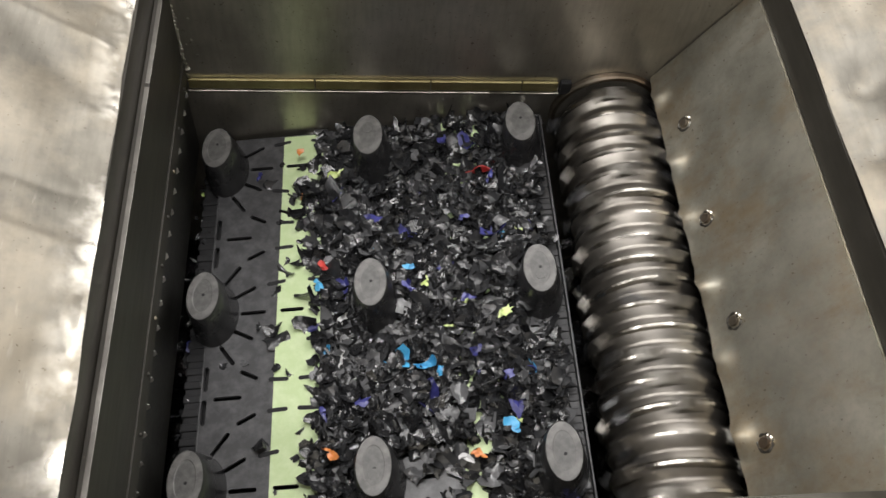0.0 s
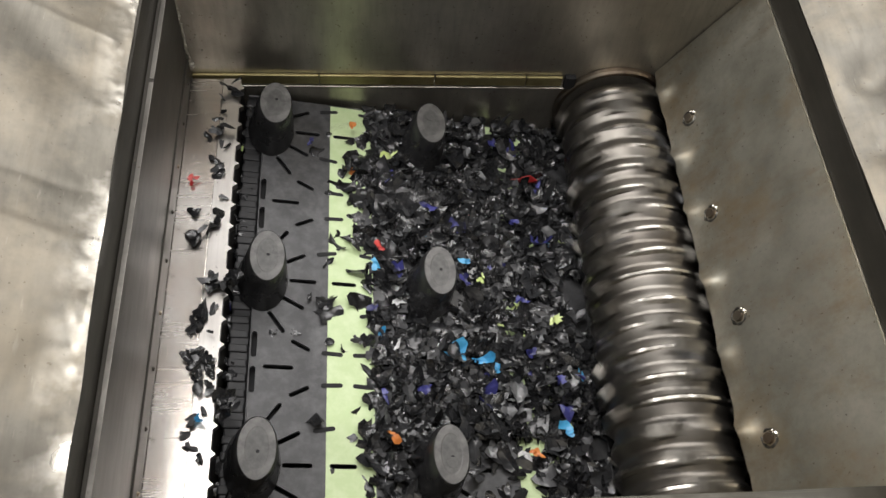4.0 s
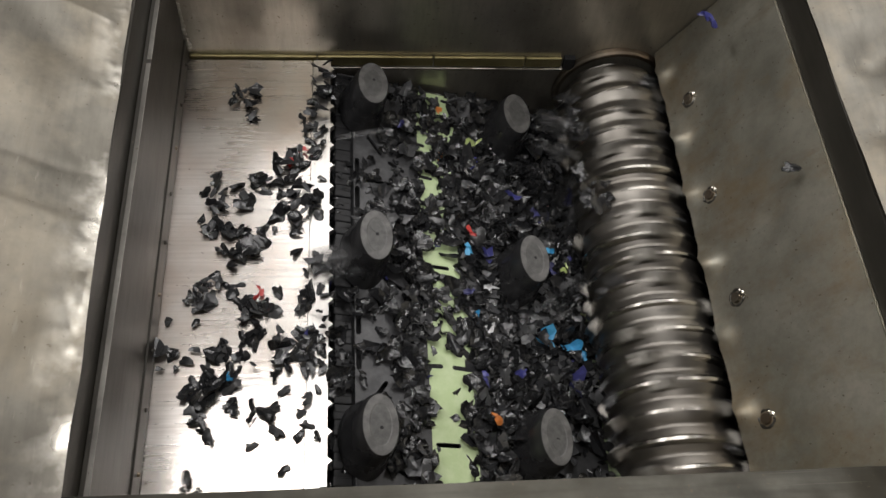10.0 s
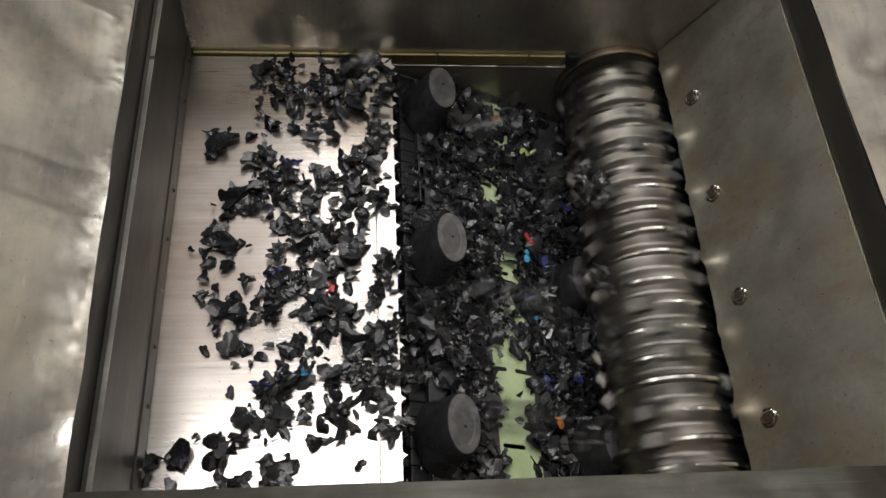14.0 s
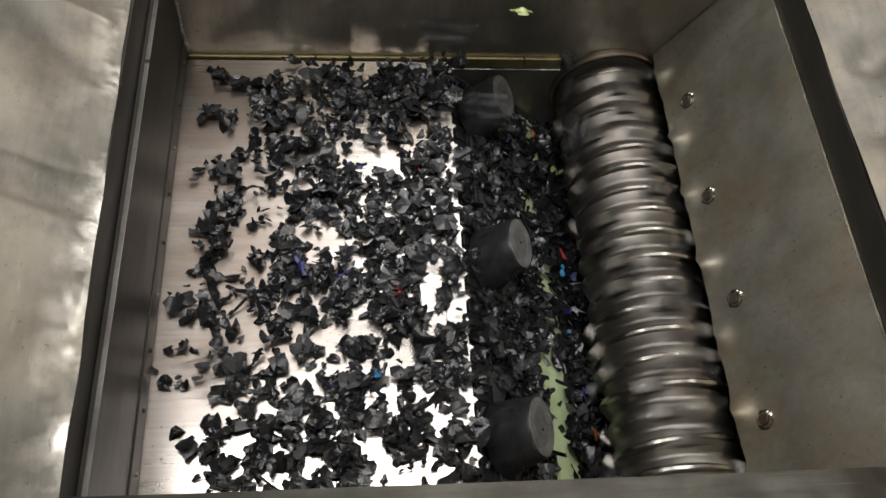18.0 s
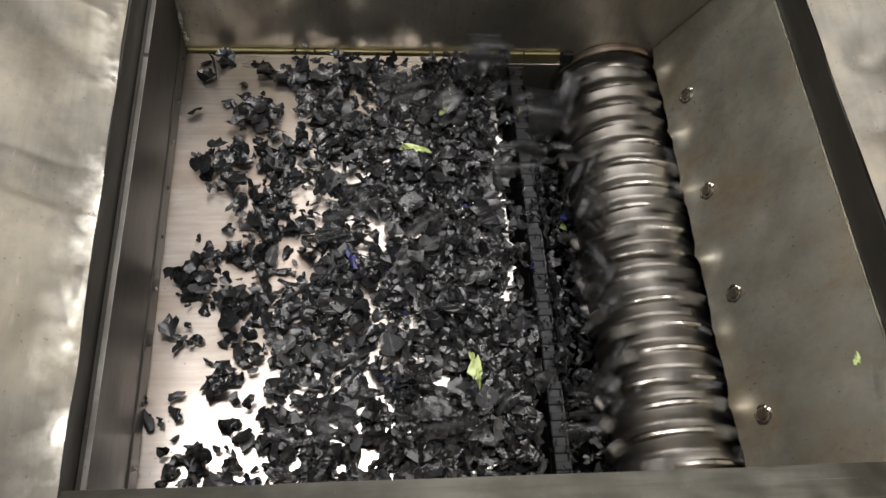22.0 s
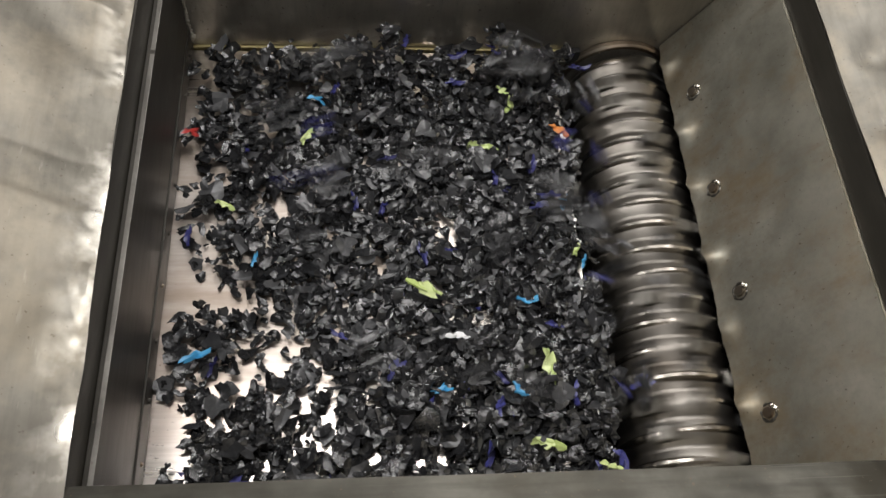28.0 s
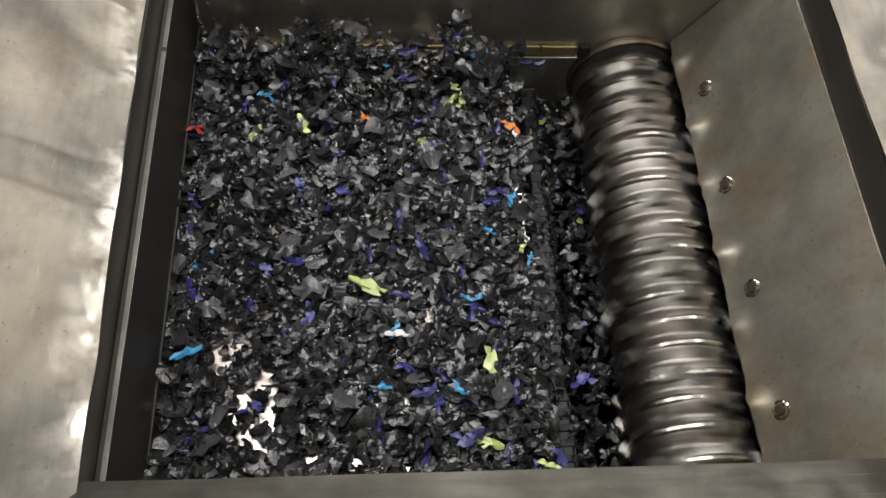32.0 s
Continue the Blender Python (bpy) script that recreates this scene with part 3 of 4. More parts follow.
def tone(rng, share=SHARE):
    q = rng.random()
    for slot, top in share:
        if q < top:
            return slot
    return 0


def flakes_mesh(name, items):
    """items: pose, size, slot of each flake, all joined in one mesh."""
    verts, faces, slots = [], [], []
    rng = random.Random(len(items) * 7 + 1)
    for m, size, slot in items:
        v, f = flake(rng, size)
        o = len(verts)
        verts += [tuple(m @ p) for p in v]
        faces += [tuple(i + o for i in q) for q in f]
        slots += [slot] * len(f)
    me = bpy.data.meshes.new(name)
    me.from_pydata(verts, [], faces)
    for mat in CHIPS:
        me.materials.append(mat)
    me.polygons.foreach_set("material_index", slots)
    me.update()
    keep_creases(me, 26)
    me.polygons.foreach_set("use_smooth", [True] * len(me.polygons))
    return me


rng = random.Random(21)
CLUMPS = []
for c in range(40):
    items = []
    for i in range(rng.randint(6, 9)):
        r, a = 0.056 * math.sqrt(rng.random()), rng.random() * 6.28
        items.append((pose(r * math.cos(a), r * math.sin(a), 0.004 + rng.random() * 0.015,
                           rng.gauss(0, 19), rng.gauss(0, 19), rng.random() * 360),
                      rng.choice((0.010, 0.014, 0.019, 0.025, 0.033)), tone(rng)))
    CLUMPS.append(flakes_mesh("chip_clump", items))
LONG = []
for c in range(8):
    n, w, bow = 9, rng.uniform(0.003, 0.007), rng.uniform(-0.9, 0.9)
    span = rng.uniform(0.07, 0.14)
    vs, fs = [], []
    for i in range(n):
        a = bow * (i / (n - 1) - 0.5) * 2
        x, y = span * (i / (n - 1) - 0.5), 0.25 * span * (math.cos(a * 2) - 1) * (1 if bow > 0 else -1)
        ww = w * (0.45 + 0.55 * math.sin(math.pi * (i + 0.6) / n)) * rng.uniform(0.75, 1.2)
        zz = 0.012 + 0.012 * math.sin(i * 0.8 + c)
        vs += [(x, y - ww, zz), (x, y + ww, zz + rng.uniform(-0.004, 0.006)), (x, y - ww, zz - 0.003), (x, y + ww, zz - 0.003)]
    for i in range(n - 1):
        o = i * 4
        fs += [(o, o + 4, o + 5, o + 1), (o + 2, o + 3, o + 7, o + 6), (o, o + 2, o + 6, o + 4), (o + 1, o + 5, o + 7, o + 3)]
    fs += [(0, 1, 3, 2), (n * 4 - 4, n * 4 - 2, n * 4 - 1, n * 4 - 3)]
    me = bpy.data.meshes.new("sliver")
    me.from_pydata(vs, [], fs)
    me.materials.append(CHIPS[0])
    LONG.append(me)
SINGLES = []
for c in range(24):
    SINGLES.append(flakes_mesh("chip", [(pose(0, 0, 0.007, rng.gauss(0, 24), rng.gauss(0, 24), 0), rng.uniform(0.013, 0.030), 0 if c % 3 else 1)]))


def torn_piece(slot):
    """A bright piece: two or three torn lobes that hang together."""
    a = rng.random() * 360
    items = [(pose(0, 0, 0.006, rng.gauss(0, 16), rng.gauss(0, 16), a), rng.uniform(0.013, 0.018), slot)]
    for i in range(rng.randint(1, 2)):
        b = radians(a) + i * math.pi + rng.gauss(0, 0.5)
        items.append((pose(0.013 * math.cos(b), 0.013 * math.sin(b), 0.007, rng.gauss(0, 22), rng.gauss(0, 22), math.degrees(b)), rng.uniform(0.009, 0.013), slot))
    return flakes_mesh("coloured_chip", items)


COLOURED = {slot: [torn_piece(slot) for _ in range(5)] for slot in (2, 3, 4, 5, 6, 7)}

for i in range(CARRIED):
    ob = new("carried_chip", rng.choice(SINGLES))
    ob.parent = rotor
    ob.matrix_basis = pose(0, rng.uniform(Y0 + 0.02, Y1 - 0.02), 0, 0, rng.random() * 360, 0) @ pose(0, 0, rng.uniform(0.166, 0.186), rng.gauss(0, 25), rng.gauss(0, 25), rng.random() * 360)

# how far the ram has come out, by time
RAMX = [(0, 0.0), (1.0, 0.001), (1.2, 0.05), (2, 0.09), (3, 0.125), (4, 0.158), (5.5, 0.245), (7, 0.322), (8, 0.36), (9, 0.394),
        (11, 0.48), (13, 0.568), (16, 0.70), (18, 0.80), (19, 0.845), (20, 0.878), (21, 0.905), (22, 0.935), (23, 0.96),
        (24, 0.985), (26, 1.045), (27.5, 1.095), (28.5, 1.12), (29.3, 1.128), (30, 1.118), (30.5, 1.088), (31, 1.048), (31.5, 0.992), (32, 0.935)]


def ram_at(t):
    for (t0, x0), (t1, x1) in zip(RAMX, RAMX[1:]):
        if t <= t1:
            return x0 + (x1 - x0) * max(0, t - t0) / (t1 - t0)
    return RAMX[-1][1]


def time_out(u):
    """When the ram has come out by u."""
    for (t0, x0), (t1, x1) in zip(RAMX, RAMX[1:]):
        if x0 <= u <= x1:
            return t0 + (t1 - t0) * (u - x0) / (x1 - x0)
    return 29.3


COVER = ((0.0, 1.0), (0.09, 2.0), (0.19, 4.0), (0.28, 7.0), (0.34, 9.0), (0.44, 13.0), (0.56, 16.0), (0.63, 18.0), (0.67, 20.0), (0.70, 22.0),
         (0.74, 24.0), (0.80, 26.0), (0.95, 29.0), (1.0, 31.4))


def land_time(q):
    for (q0, t0), (q1, t1) in zip(COVER, COVER[1:]):
        if q <= q1:
            return t0 + (t1 - t0) * (q - q0) / (q1 - q0)
    return 30.6


def lag(q):
    """Seconds after coming out of the housing until a spot is covered."""
    for (q0, t0), (q1, t1) in zip(LAG, LAG[1:]):
        if q <= q1:
            return t0 + (t1 - t0) * (q - q0) / (q1 - q0)


LAG = ((0, 0.1), (0.12, 0.5), (0.30, 1.7), (0.44, 4.2), (0.60, 6.8), (0.78, 8.6), (1.0, 11.0))
pile = empty("shredded_chips", pose(0, 0, 0), "loose shredded black plastic chips with blue and lime flecks heaped on the ram", "plastic chips", kind="stuff")
FLIGHTS = []


def fling(me, u, y, z, tl, turn, hop=0.22, air=0.26):
    """A piece that waits in the pit, is thrown by the rotor and comes to rest u behind the ram's front."""
    ob = new(me.name.split(".")[0], me)
    ob.parent = pile
    rg = FLING_RNG
    t0 = tl - air
    sx = 1.17 - ram_at(t0)
    wait = pose(max(0.02, sx - 0.04), y + rg.uniform(-0.05, 0.05), -0.86 - 0.05 * rg.random(), *[rg.uniform(-60, 60) for _ in range(3)])
    away = Vector((-u, y, z))
    spin = [a + rg.uniform(-60, 60) for a in turn]
    start = Vector((sx, wait.translation.y, -0.02))
    mid = (start + away) / 2 + Vector((0, 0, hop))
    rows = [(0, wait)]
    if t0 - 0.2 > 0.1:
        rows.append((t0 - 0.2, wait))
    rows += [(t0, pose(*start, *spin)), (tl - air / 2, pose(*mid, *[(a + b) / 2 for a, b in zip(turn, spin)])), (tl, pose(*away, *turn))]
    # chips near the wall are held back by it when the ram draws in
    edge = ram_at(29.3) - u
    if edge < 0.26:
        for t in (30.0, 30.5, 31.0, 31.5, 32.0):
            if t > tl + 0.05:
                x = max(ram_at(t) - u, 0.012 + 0.32 * edge)
                up = z + 0.10 * max(0, x - (ram_at(t) - u))
                rows.append((t, pose(x - ram_at(t), y, up, *turn)))
    else:
        rows.append((32.0, rows[-1][1])) if rows[-1][0] < 32 else None
    FLIGHTS.append((ob, rows))
    return ob


FLING_RNG = random.Random(5)
EARLY = ((0.06, 1.616), (0.043, 1.79), (0.036, 1.127), (0.065, 1.01), (0.065, 0.883), (0.051, 0.726))
rng = random.Random(9)
N = 0
# spots of the ram that stay bare: distance behind the front, y, radius
BARE = ((0.82, 0.82, 0.045), (0.755, 0.64, 0.05), (0.70, 0.58, 0.045), (0.845, 1.255, 0.05), (0.925, 0.945, 0.05), (0.80, 0.89, 0.04),
        (0.875, 0.80, 0.035), (0.77, 0.715, 0.04), (0.80, 0.527, 0.035), (0.69, 0.75, 0.03))


def stays_bare(u, y):
    ragged = 1 + 0.45 * noise.noise(Vector((u * 16, y * 16, 9.0)))
    return any(math.hypot(u - a, y - b) < rad * ragged for a, b, rad in BARE)


CELL = 0.0405
u = 0.02
while u < 1.11:
    y = RY0 + 0.03
    while y < RY1 - 0.02:
        uu, yy = u + rng.uniform(-0.02, 0.02), y + rng.uniform(-0.02, 0.02)
        patch = noise.noise(Vector((uu * 4, yy * 4, 2.0)))
        q = min(1, max(0.001, rng.random() + 0.26 * patch))
        if yy > 1.42 and q < 0.72:
            q = min(0.78, q + 0.08 * min(1, (yy - 1.42) / 0.15))
        te = time_out(uu + 0.03)
        slow = 0.55 if te < 6 else 0.78 if te < 17.5 else max(0.3, 0.9 - (te - 17.5) * 0.125)
        tl = max(land_time(q), te + 0.3 + slow * lag(rng.random()))
        if uu < 0.17 and tl < 10.5 and rng.random() < 0.45:
            tl = 12.5 + 4.5 * rng.random()
        if uu < 0.3 and yy < 0.78 and rng.random() < 0.42:
            tl = max(tl, 16.9 + 3 * rng.random())
        if uu < 0.32:
            tl = min(tl, max(19.0 + 3.4 * rng.random(), te + 0.5))
        if uu > 0.92 and rng.random() < 0.65:
            tl = max(tl, 26.4 + 1.5 * rng.random())
        bare = stays_bare(uu, yy)
        if tl < 31.2 and not bare:
            far_heap = 0.11 * max(0, (yy - 1.5) / 0.33) ** 1.5 * min(1, max(0, (0.9 - uu) / 0.15))
            z = 0.002 + 0.035 * q * q * (0.4 + rng.random()) + far_heap * q * min(1, max(0, (tl - 20) / 5))
            if rng.random() < (0.45 if q < 0.35 else 0.12):
                me = rng.choice(SINGLES)
            else:
                me = rng.choice(CLUMPS)
            fling(me, uu, yy, z, tl, [rng.gauss(0, 6), rng.gauss(0, 6), rng.random() * 360], air=rng.uniform(0.2, 0.34))
            N += 1
        y += CELL
    u += CELL

for i in range(380):
    uu, yy = rng.uniform(0.02, 1.08), rng.uniform(RY0 + 0.03, RY1 - 0.03)
    tl = max(rng.uniform(25.0, 31.0) if uu < 0.55 else rng.uniform(27.0, 31.2), time_out(uu + 0.03) + 0.8)
    if stays_bare(uu, yy):
        continue
    far_heap = 0.11 * max(0, (yy - 1.5) / 0.33) ** 1.5 * min(1, max(0, (0.9 - uu) / 0.15))
    me = rng.choice(COLOURED[2]) if rng.random() < 0.16 else rng.choice(COLOURED[3]) if rng.random() < 0.03 else rng.choice(CLUMPS)
    ob = fling(me, uu, yy, 0.025 + 0.03 * rng.random() + far_heap, tl, [rng.gauss(0, 8), rng.gauss(0, 8), rng.random() * 360], air=rng.uniform(0.2, 0.34))
    if me.name.startswith("coloured"):
        ob.scale = (1.45, 1.45, 1.45)

# a second layer close behind the ram's front
for i in range(95):
    uu, yy = rng.uniform(0.02, 0.32), rng.uniform(RY0 + 0.03, RY1 - 0.03)
    fling(rng.choice(CLUMPS), uu, yy, 0.012 + 0.012 * rng.random(), 20.0 + 4.0 * rng.random(), [rng.gauss(0, 7), rng.gauss(0, 7), rng.random() * 360], air=rng.uniform(0.2, 0.34))

for i in range(26):
    uu, yy = rng.uniform(0.05, 0.85), rng.uniform(RY0 + 0.06, RY1 - 0.06)
    tl = max(rng.choice((rng.uniform(9, 18), rng.uniform(21.5, 25))), time_out(uu + 0.03) + 1.0)
    fling(rng.choice(LONG), uu, yy, 0.012 + (0.03 if tl > 20 else 0), tl, [rng.gauss(0, 5), rng.gauss(0, 5), rng.random() * 360])
# broad torn strips on top of the pile
for i in range(34):
    uu, yy = rng.uniform(0.1, 0.75), rng.uniform(RY0 + 0.1, RY1 - 0.2)
    ob = fling(rng.choice(LONG), uu, yy, 0.036, rng.uniform(20.5, 25.5), [rng.gauss(0, 5), rng.gauss(0, 5), rng.random() * 360])
    ob.scale = (1.0, rng.uniform(1.8, 2.6), 1.0)
# a long curled strip that lands in a loop
curl = random.Random(3)
vs, fs, turns = [], [], 34
for i in range(turns):
    a = 0.5 + 5.0 * i / (turns - 1)
    rad, w = 0.068 + 0.012 * math.sin(a * 2.3) + curl.uniform(-0.003, 0.003), 0.008 + curl.uniform(-0.004, 0.006)
    z = 0.010 + 0.007 * math.sin(a * 1.7)
    vs += [((rad + k * w) * math.cos(a) * 1.05, (rad + k * w) * math.sin(a), z + dz) for k, dz in ((-1, 0.004), (1, 0.0), (1, -0.003), (-1, 0.001))]
for i in range(turns - 1):
    fs += [tuple(i * 4 + q for q in (k, (k + 1) % 4, 4 + (k + 1) % 4, 4 + k)) for k in range(4)]
fs += [(3, 2, 1, 0), tuple(turns * 4 - 4 + k for k in range(4))]
me = bpy.data.meshes.new("curled_strip")
me.from_pydata(vs, [], fs)
me.materials.append(CHIPS[0])
fling(me, 0.58, 0.61, 0.004, 14.6, [2, -3, 200])
for i in range(26):
    a = 0.5 + 5.0 * rng.random()
    fling(rng.choice(SINGLES), 0.58 + 0.075 * math.cos(a + 3.4) + rng.gauss(0, 0.012), 0.61 + 0.07 * math.sin(a + 3.4) + rng.gauss(0, 0.012), 0.006, 14.0 + 1.2 * rng.random(),
          [rng.gauss(0, 12), rng.gauss(0, 12), rng.random() * 360])
# the first pieces that land on the ram's narrow strip
for i, (uu, yy) in enumerate(EARLY):
    for j in range(rng.randint(3, 5)):
        fling(rng.choice(SINGLES), max(0.012, uu + rng.gauss(0, 0.014)), yy + rng.gauss(0, 0.02), 0.003 + 0.008 * j, 1.35 + 0.3 * (i % 4) + 0.2 * j, [rng.gauss(0, 14), rng.gauss(0, 14), rng.random() * 360])
for i in range(18):
    tl = rng.uniform(2.2, 4.2)
    fling(rng.choice(SINGLES), rng.uniform(0.012, 0.06), rng.uniform(0.6, 1.75), 0.003, tl, [rng.gauss(0, 14), rng.gauss(0, 14), rng.random() * 360])
# small groups that lie well behind the front while the ram is still half out
for i in range(26):
    uu, yy = rng.uniform(0.10, 0.33), rng.uniform(0.66, 1.72)
    tl = max(time_out(uu + 0.03) + 0.25, rng.uniform(6.0, 9.0))
    for j in range(rng.randint(2, 5)):
        ob = fling(rng.choice(SINGLES), uu + rng.gauss(0, 0.02), yy + rng.gauss(0, 0.022), 0.003 + 0.004 * j, tl + 0.1 * j, [rng.gauss(0, 12), rng.gauss(0, 12), rng.random() * 360])
        ob.scale = [rng.uniform(0.9, 1.35)] * 3
CHIP_WORDS = {2: ("blue_chip", "torn dark blue plastic chip lying among black chips"), 3: ("cyan_chip", "torn bright cyan plastic chip lying among black chips"),
              4: ("lime_chip", "torn pale lime plastic chip lying among black chips"), 5: ("red_chip", "small torn red plastic chip on the ram"),
              6: ("white_chip", "rounded white plastic chip lying on black chips"), 7: ("orange_chip", "torn orange plastic chip lying among black chips")}
# bright pieces that can be followed through the clip: slot, world x and y at a time, landing time, size
for slot, t, x, y, z, tl, size in (
        (5, 9, 0.273, 1.452, 0.01, 2.6, 1.0), (5, 9, 0.216, 1.031, 0.01, 5.2, 1.0), (3, 29, 0.118, 0.80, 0.085, 27.6, 2.0),
        (4, 29, 0.688, 0.979, 0.065, 27.9, 2.2), (6, 29, 0.76, 0.85, 0.07, 27.2, 1.3), (2, 21, 0.461, 1.112, 0.03, 17.2, 1.8),
        (2, 30, 0.82, 1.10, 0.07, 28.6, 1.9), (2, 30, 0.765, 1.19, 0.07, 28.9, 1.4), (4, 31, 0.43, 1.50, 0.05, 30.3, 1.7),
        (4, 31, 0.86, 1.60, 0.05, 28.3, 1.4), (7, 31, 0.60, 1.53, 0.05, 28.6, 1.2), (5, 29, 0.07, 1.47, 0.075, 28.0, 1.5),
        (3, 26, 0.63, 0.72, 0.05, 24.3, 1.5), (3, 26, 0.85, 0.96, 0.05, 24.6, 1.2), (4, 26, 0.88, 0.58, 0.05, 24.0, 1.8),
        (3, 26, 0.99, 1.24, 0.06, 25.2, 1.4), (2, 26, 0.95, 1.27, 0.06, 25.4, 1.6), (2, 26, 0.07, 0.79, 0.02, 24.6, 1.6),
        (4, 26, 0.29, 1.48, 0.04, 23.9, 1.4), (4, 23, 0.80, 1.60, 0.04, 21.9, 1.7), (4, 23, 0.70, 1.45, 0.04, 21.9, 1.9),
        (7, 23, 0.93, 1.50, 0.05, 22.4, 1.4), (4, 23, 0.83, 0.78, 0.04, 21.4, 2.2), (2, 13, 0.27, 1.43, 0.01, 10.3, 1.5),
        (2, 13, 0.235, 1.08, 0.01, 11.0, 1.3), (2, 13, 0.215, 0.77, 0.01, 10.7, 1.7), (3, 9, 0.14, 0.80, 0.01, 6.6, 1.5),
        (5, 9, 0.315, 1.49, 0.01, 5.8, 0.9), (2, 31, 0.085, 0.96, 0.085, 30.0, 1.5), (2, 31, 0.75, 0.70, 0.06, 28.7, 1.5),
        (2, 31, 0.84, 0.58, 0.06, 29.0, 1.8), (2, 31, 0.70, 0.96, 0.06, 28.2, 1.4), (3, 31, 0.83, 0.70, 0.06, 28.0, 1.4),
        (3, 26, 0.32, 1.61, 0.05, 25.0, 1.3), (3, 26, 0.96, 1.69, 0.05, 25.3, 1.2), (3, 26, 0.17, 1.09, 0.05, 25.2, 1.1), (4, 26, 0.08, 1.25, 0.05, 24.9, 1.2), (4, 26, 1.01, 1.09, 0.05, 24.5, 1.3), (4, 26, 1.03, 0.52, 0.05, 24.5, 1.3),
        (2, 26, 0.74, 0.54, 0.05, 25.1, 1.6), (2, 26, 1.13, 0.73, 0.05, 24.3, 1.6), (2, 26, 0.94, 0.88, 0.05, 25.4, 1.4), (2, 26, 1.11, 1.73, 0.05, 25.2, 1.9), (4, 26, 0.86, 1.64, 0.05, 25.0, 1.1), (3, 26, 1.03, 1.06, 0.05, 25.2, 1.0), (3, 24, 0.83, 0.96, 0.05, 23.5, 1.2), (2, 24, 1.00, 0.53, 0.05, 23.3, 1.6)):
    u, turn = ram_at(t) - x, [rng.gauss(0, 10), rng.gauss(0, 10), rng.random() * 360]
    kind_name, words = CHIP_WORDS[slot]
    ob = tagged(new(kind_name, rng.choice(COLOURED[slot])), words, "plastic chip", "bright plastic chips")
    ob.scale = (size, size, size)
    start, rest = Vector((1.17, y, -0.02)), Vector((ram_at(tl) - u, y, z))
    wait = pose(1.08, y, -0.87, *turn)
    rows = [(0, wait), (tl - 0.5, wait), (tl - 0.28, pose(*start, *turn)), (tl - 0.14, pose(*((start + rest) / 2 + Vector((0, 0, 0.2))), *turn)), (tl, pose(*rest, *turn))]
    hold = 0.012 + 0.32 * (ram_at(29.3) - u)
    if slot == 3 and t == 9:
        # this one lands early on the strip and is knocked back later
        first_rest = [(t1, pose(ram_at(t1) - 0.045, 0.745, z, *turn)) for t1 in (1.7, 2, 3, 4, 5.5, 6.3)]
        rows = [(0, wait), (1.2, wait), (1.42, pose(*start, *turn)), (1.56, pose(0.6, 0.75, 0.2, *turn))] + first_rest + [(6.45, pose(0.22, 0.77, 0.12, *turn)), (tl, pose(*rest, *turn))]
    for t1, rx in RAMX:
        if t1 > tl + 0.05:
            rows.append((t1, pose(max(rx - u, hold) if t1 > 29.5 else rx - u, y, z, *turn)))
    FLIGHTS.append((ob, rows))

# chips that the rotor throws high and that fall back: slot, time and place at the top of the flight, size
THROWN = {0: ("black_chip", "torn black plastic chip thrown up by the rotor"), 2: ("blue_chip", "torn dark blue plastic chip thrown up by the rotor"),
          3: ("cyan_chip", "torn bright cyan plastic chip thrown up by the rotor"), 4: ("lime_chip", "torn pale lime plastic chip thrown up by the rotor"),
          5: ("red_chip", "torn red plastic chip thrown up by the rotor")}
for slot, t, x, y, z, size in (
        (5, 3, 0.98, 1.62, 0.10, 1.7), (2, 1, 1.30, 1.62, 0.10, 1.6), (0, 9, 1.43, 0.963, 0.30, 1.8), (0, 9, 0.94, 1.673, 0.30, 1.2), (2, 10, 1.479, 1.69, 0.35, 1.4),
        (0, 10, 1.572, 1.179, 0.36, 1.1), (0, 11, 1.66, 1.40, 0.47, 1.4), (0, 11, 0.779, 1.60, 0.40, 1.0), (2, 11, 1.33, 1.30, 0.15, 1.3), (4, 12, 1.206, 0.668, 0.20, 2.0),
        (0, 13, 1.46, 0.745, 0.30, 1.3), (0, 13, 0.992, 1.615, 0.35, 1.1), (0, 17, 1.08, 1.64, 0.30, 1.0), (4, 18, 0.961, 1.694, 0.35, 1.4), (0, 19, 1.339, 0.728, 0.30, 1.1),
        (0, 20, 1.372, 0.694, 0.30, 1.2), (4, 22, 1.56, 0.631, 0.42, 1.3), (0, 23, 1.06, 1.681, 0.25, 2.0), (0, 23, 1.02, 1.70, 0.15, 2.2), (3, 24, 1.155, 0.843, 0.15, 1.9),
        (2, 26, 1.089, 1.124, 0.15, 1.9), (2, 30, 1.312, 1.203, 0.20, 1.8)):
    kind_name, words = THROWN[slot]
    ob = tagged(new(kind_name, rng.choice(COLOURED[slot] if slot else SINGLES)), words, "plastic chip", "thrown plastic chips")
    ob.scale = (size, size, size)
    turn = [rng.uniform(-40, 40) for _ in range(3)]
    wait, later = pose(1.08, y, -0.87, *turn), pose(1.06, y, -0.88, *turn)
    FLIGHTS.append((ob, [(0, wait), (t - 0.45, wait), (t - 0.22, pose(1.27, y - 0.03, 0.08, *[a - 50 for a in turn])), (t, pose(x, y, z, *turn)),
                         (t + 0.24, pose(1.12, y + 0.04, 0.05, *[a + 50 for a in turn])), (t + 0.45, later), (32, later)]))

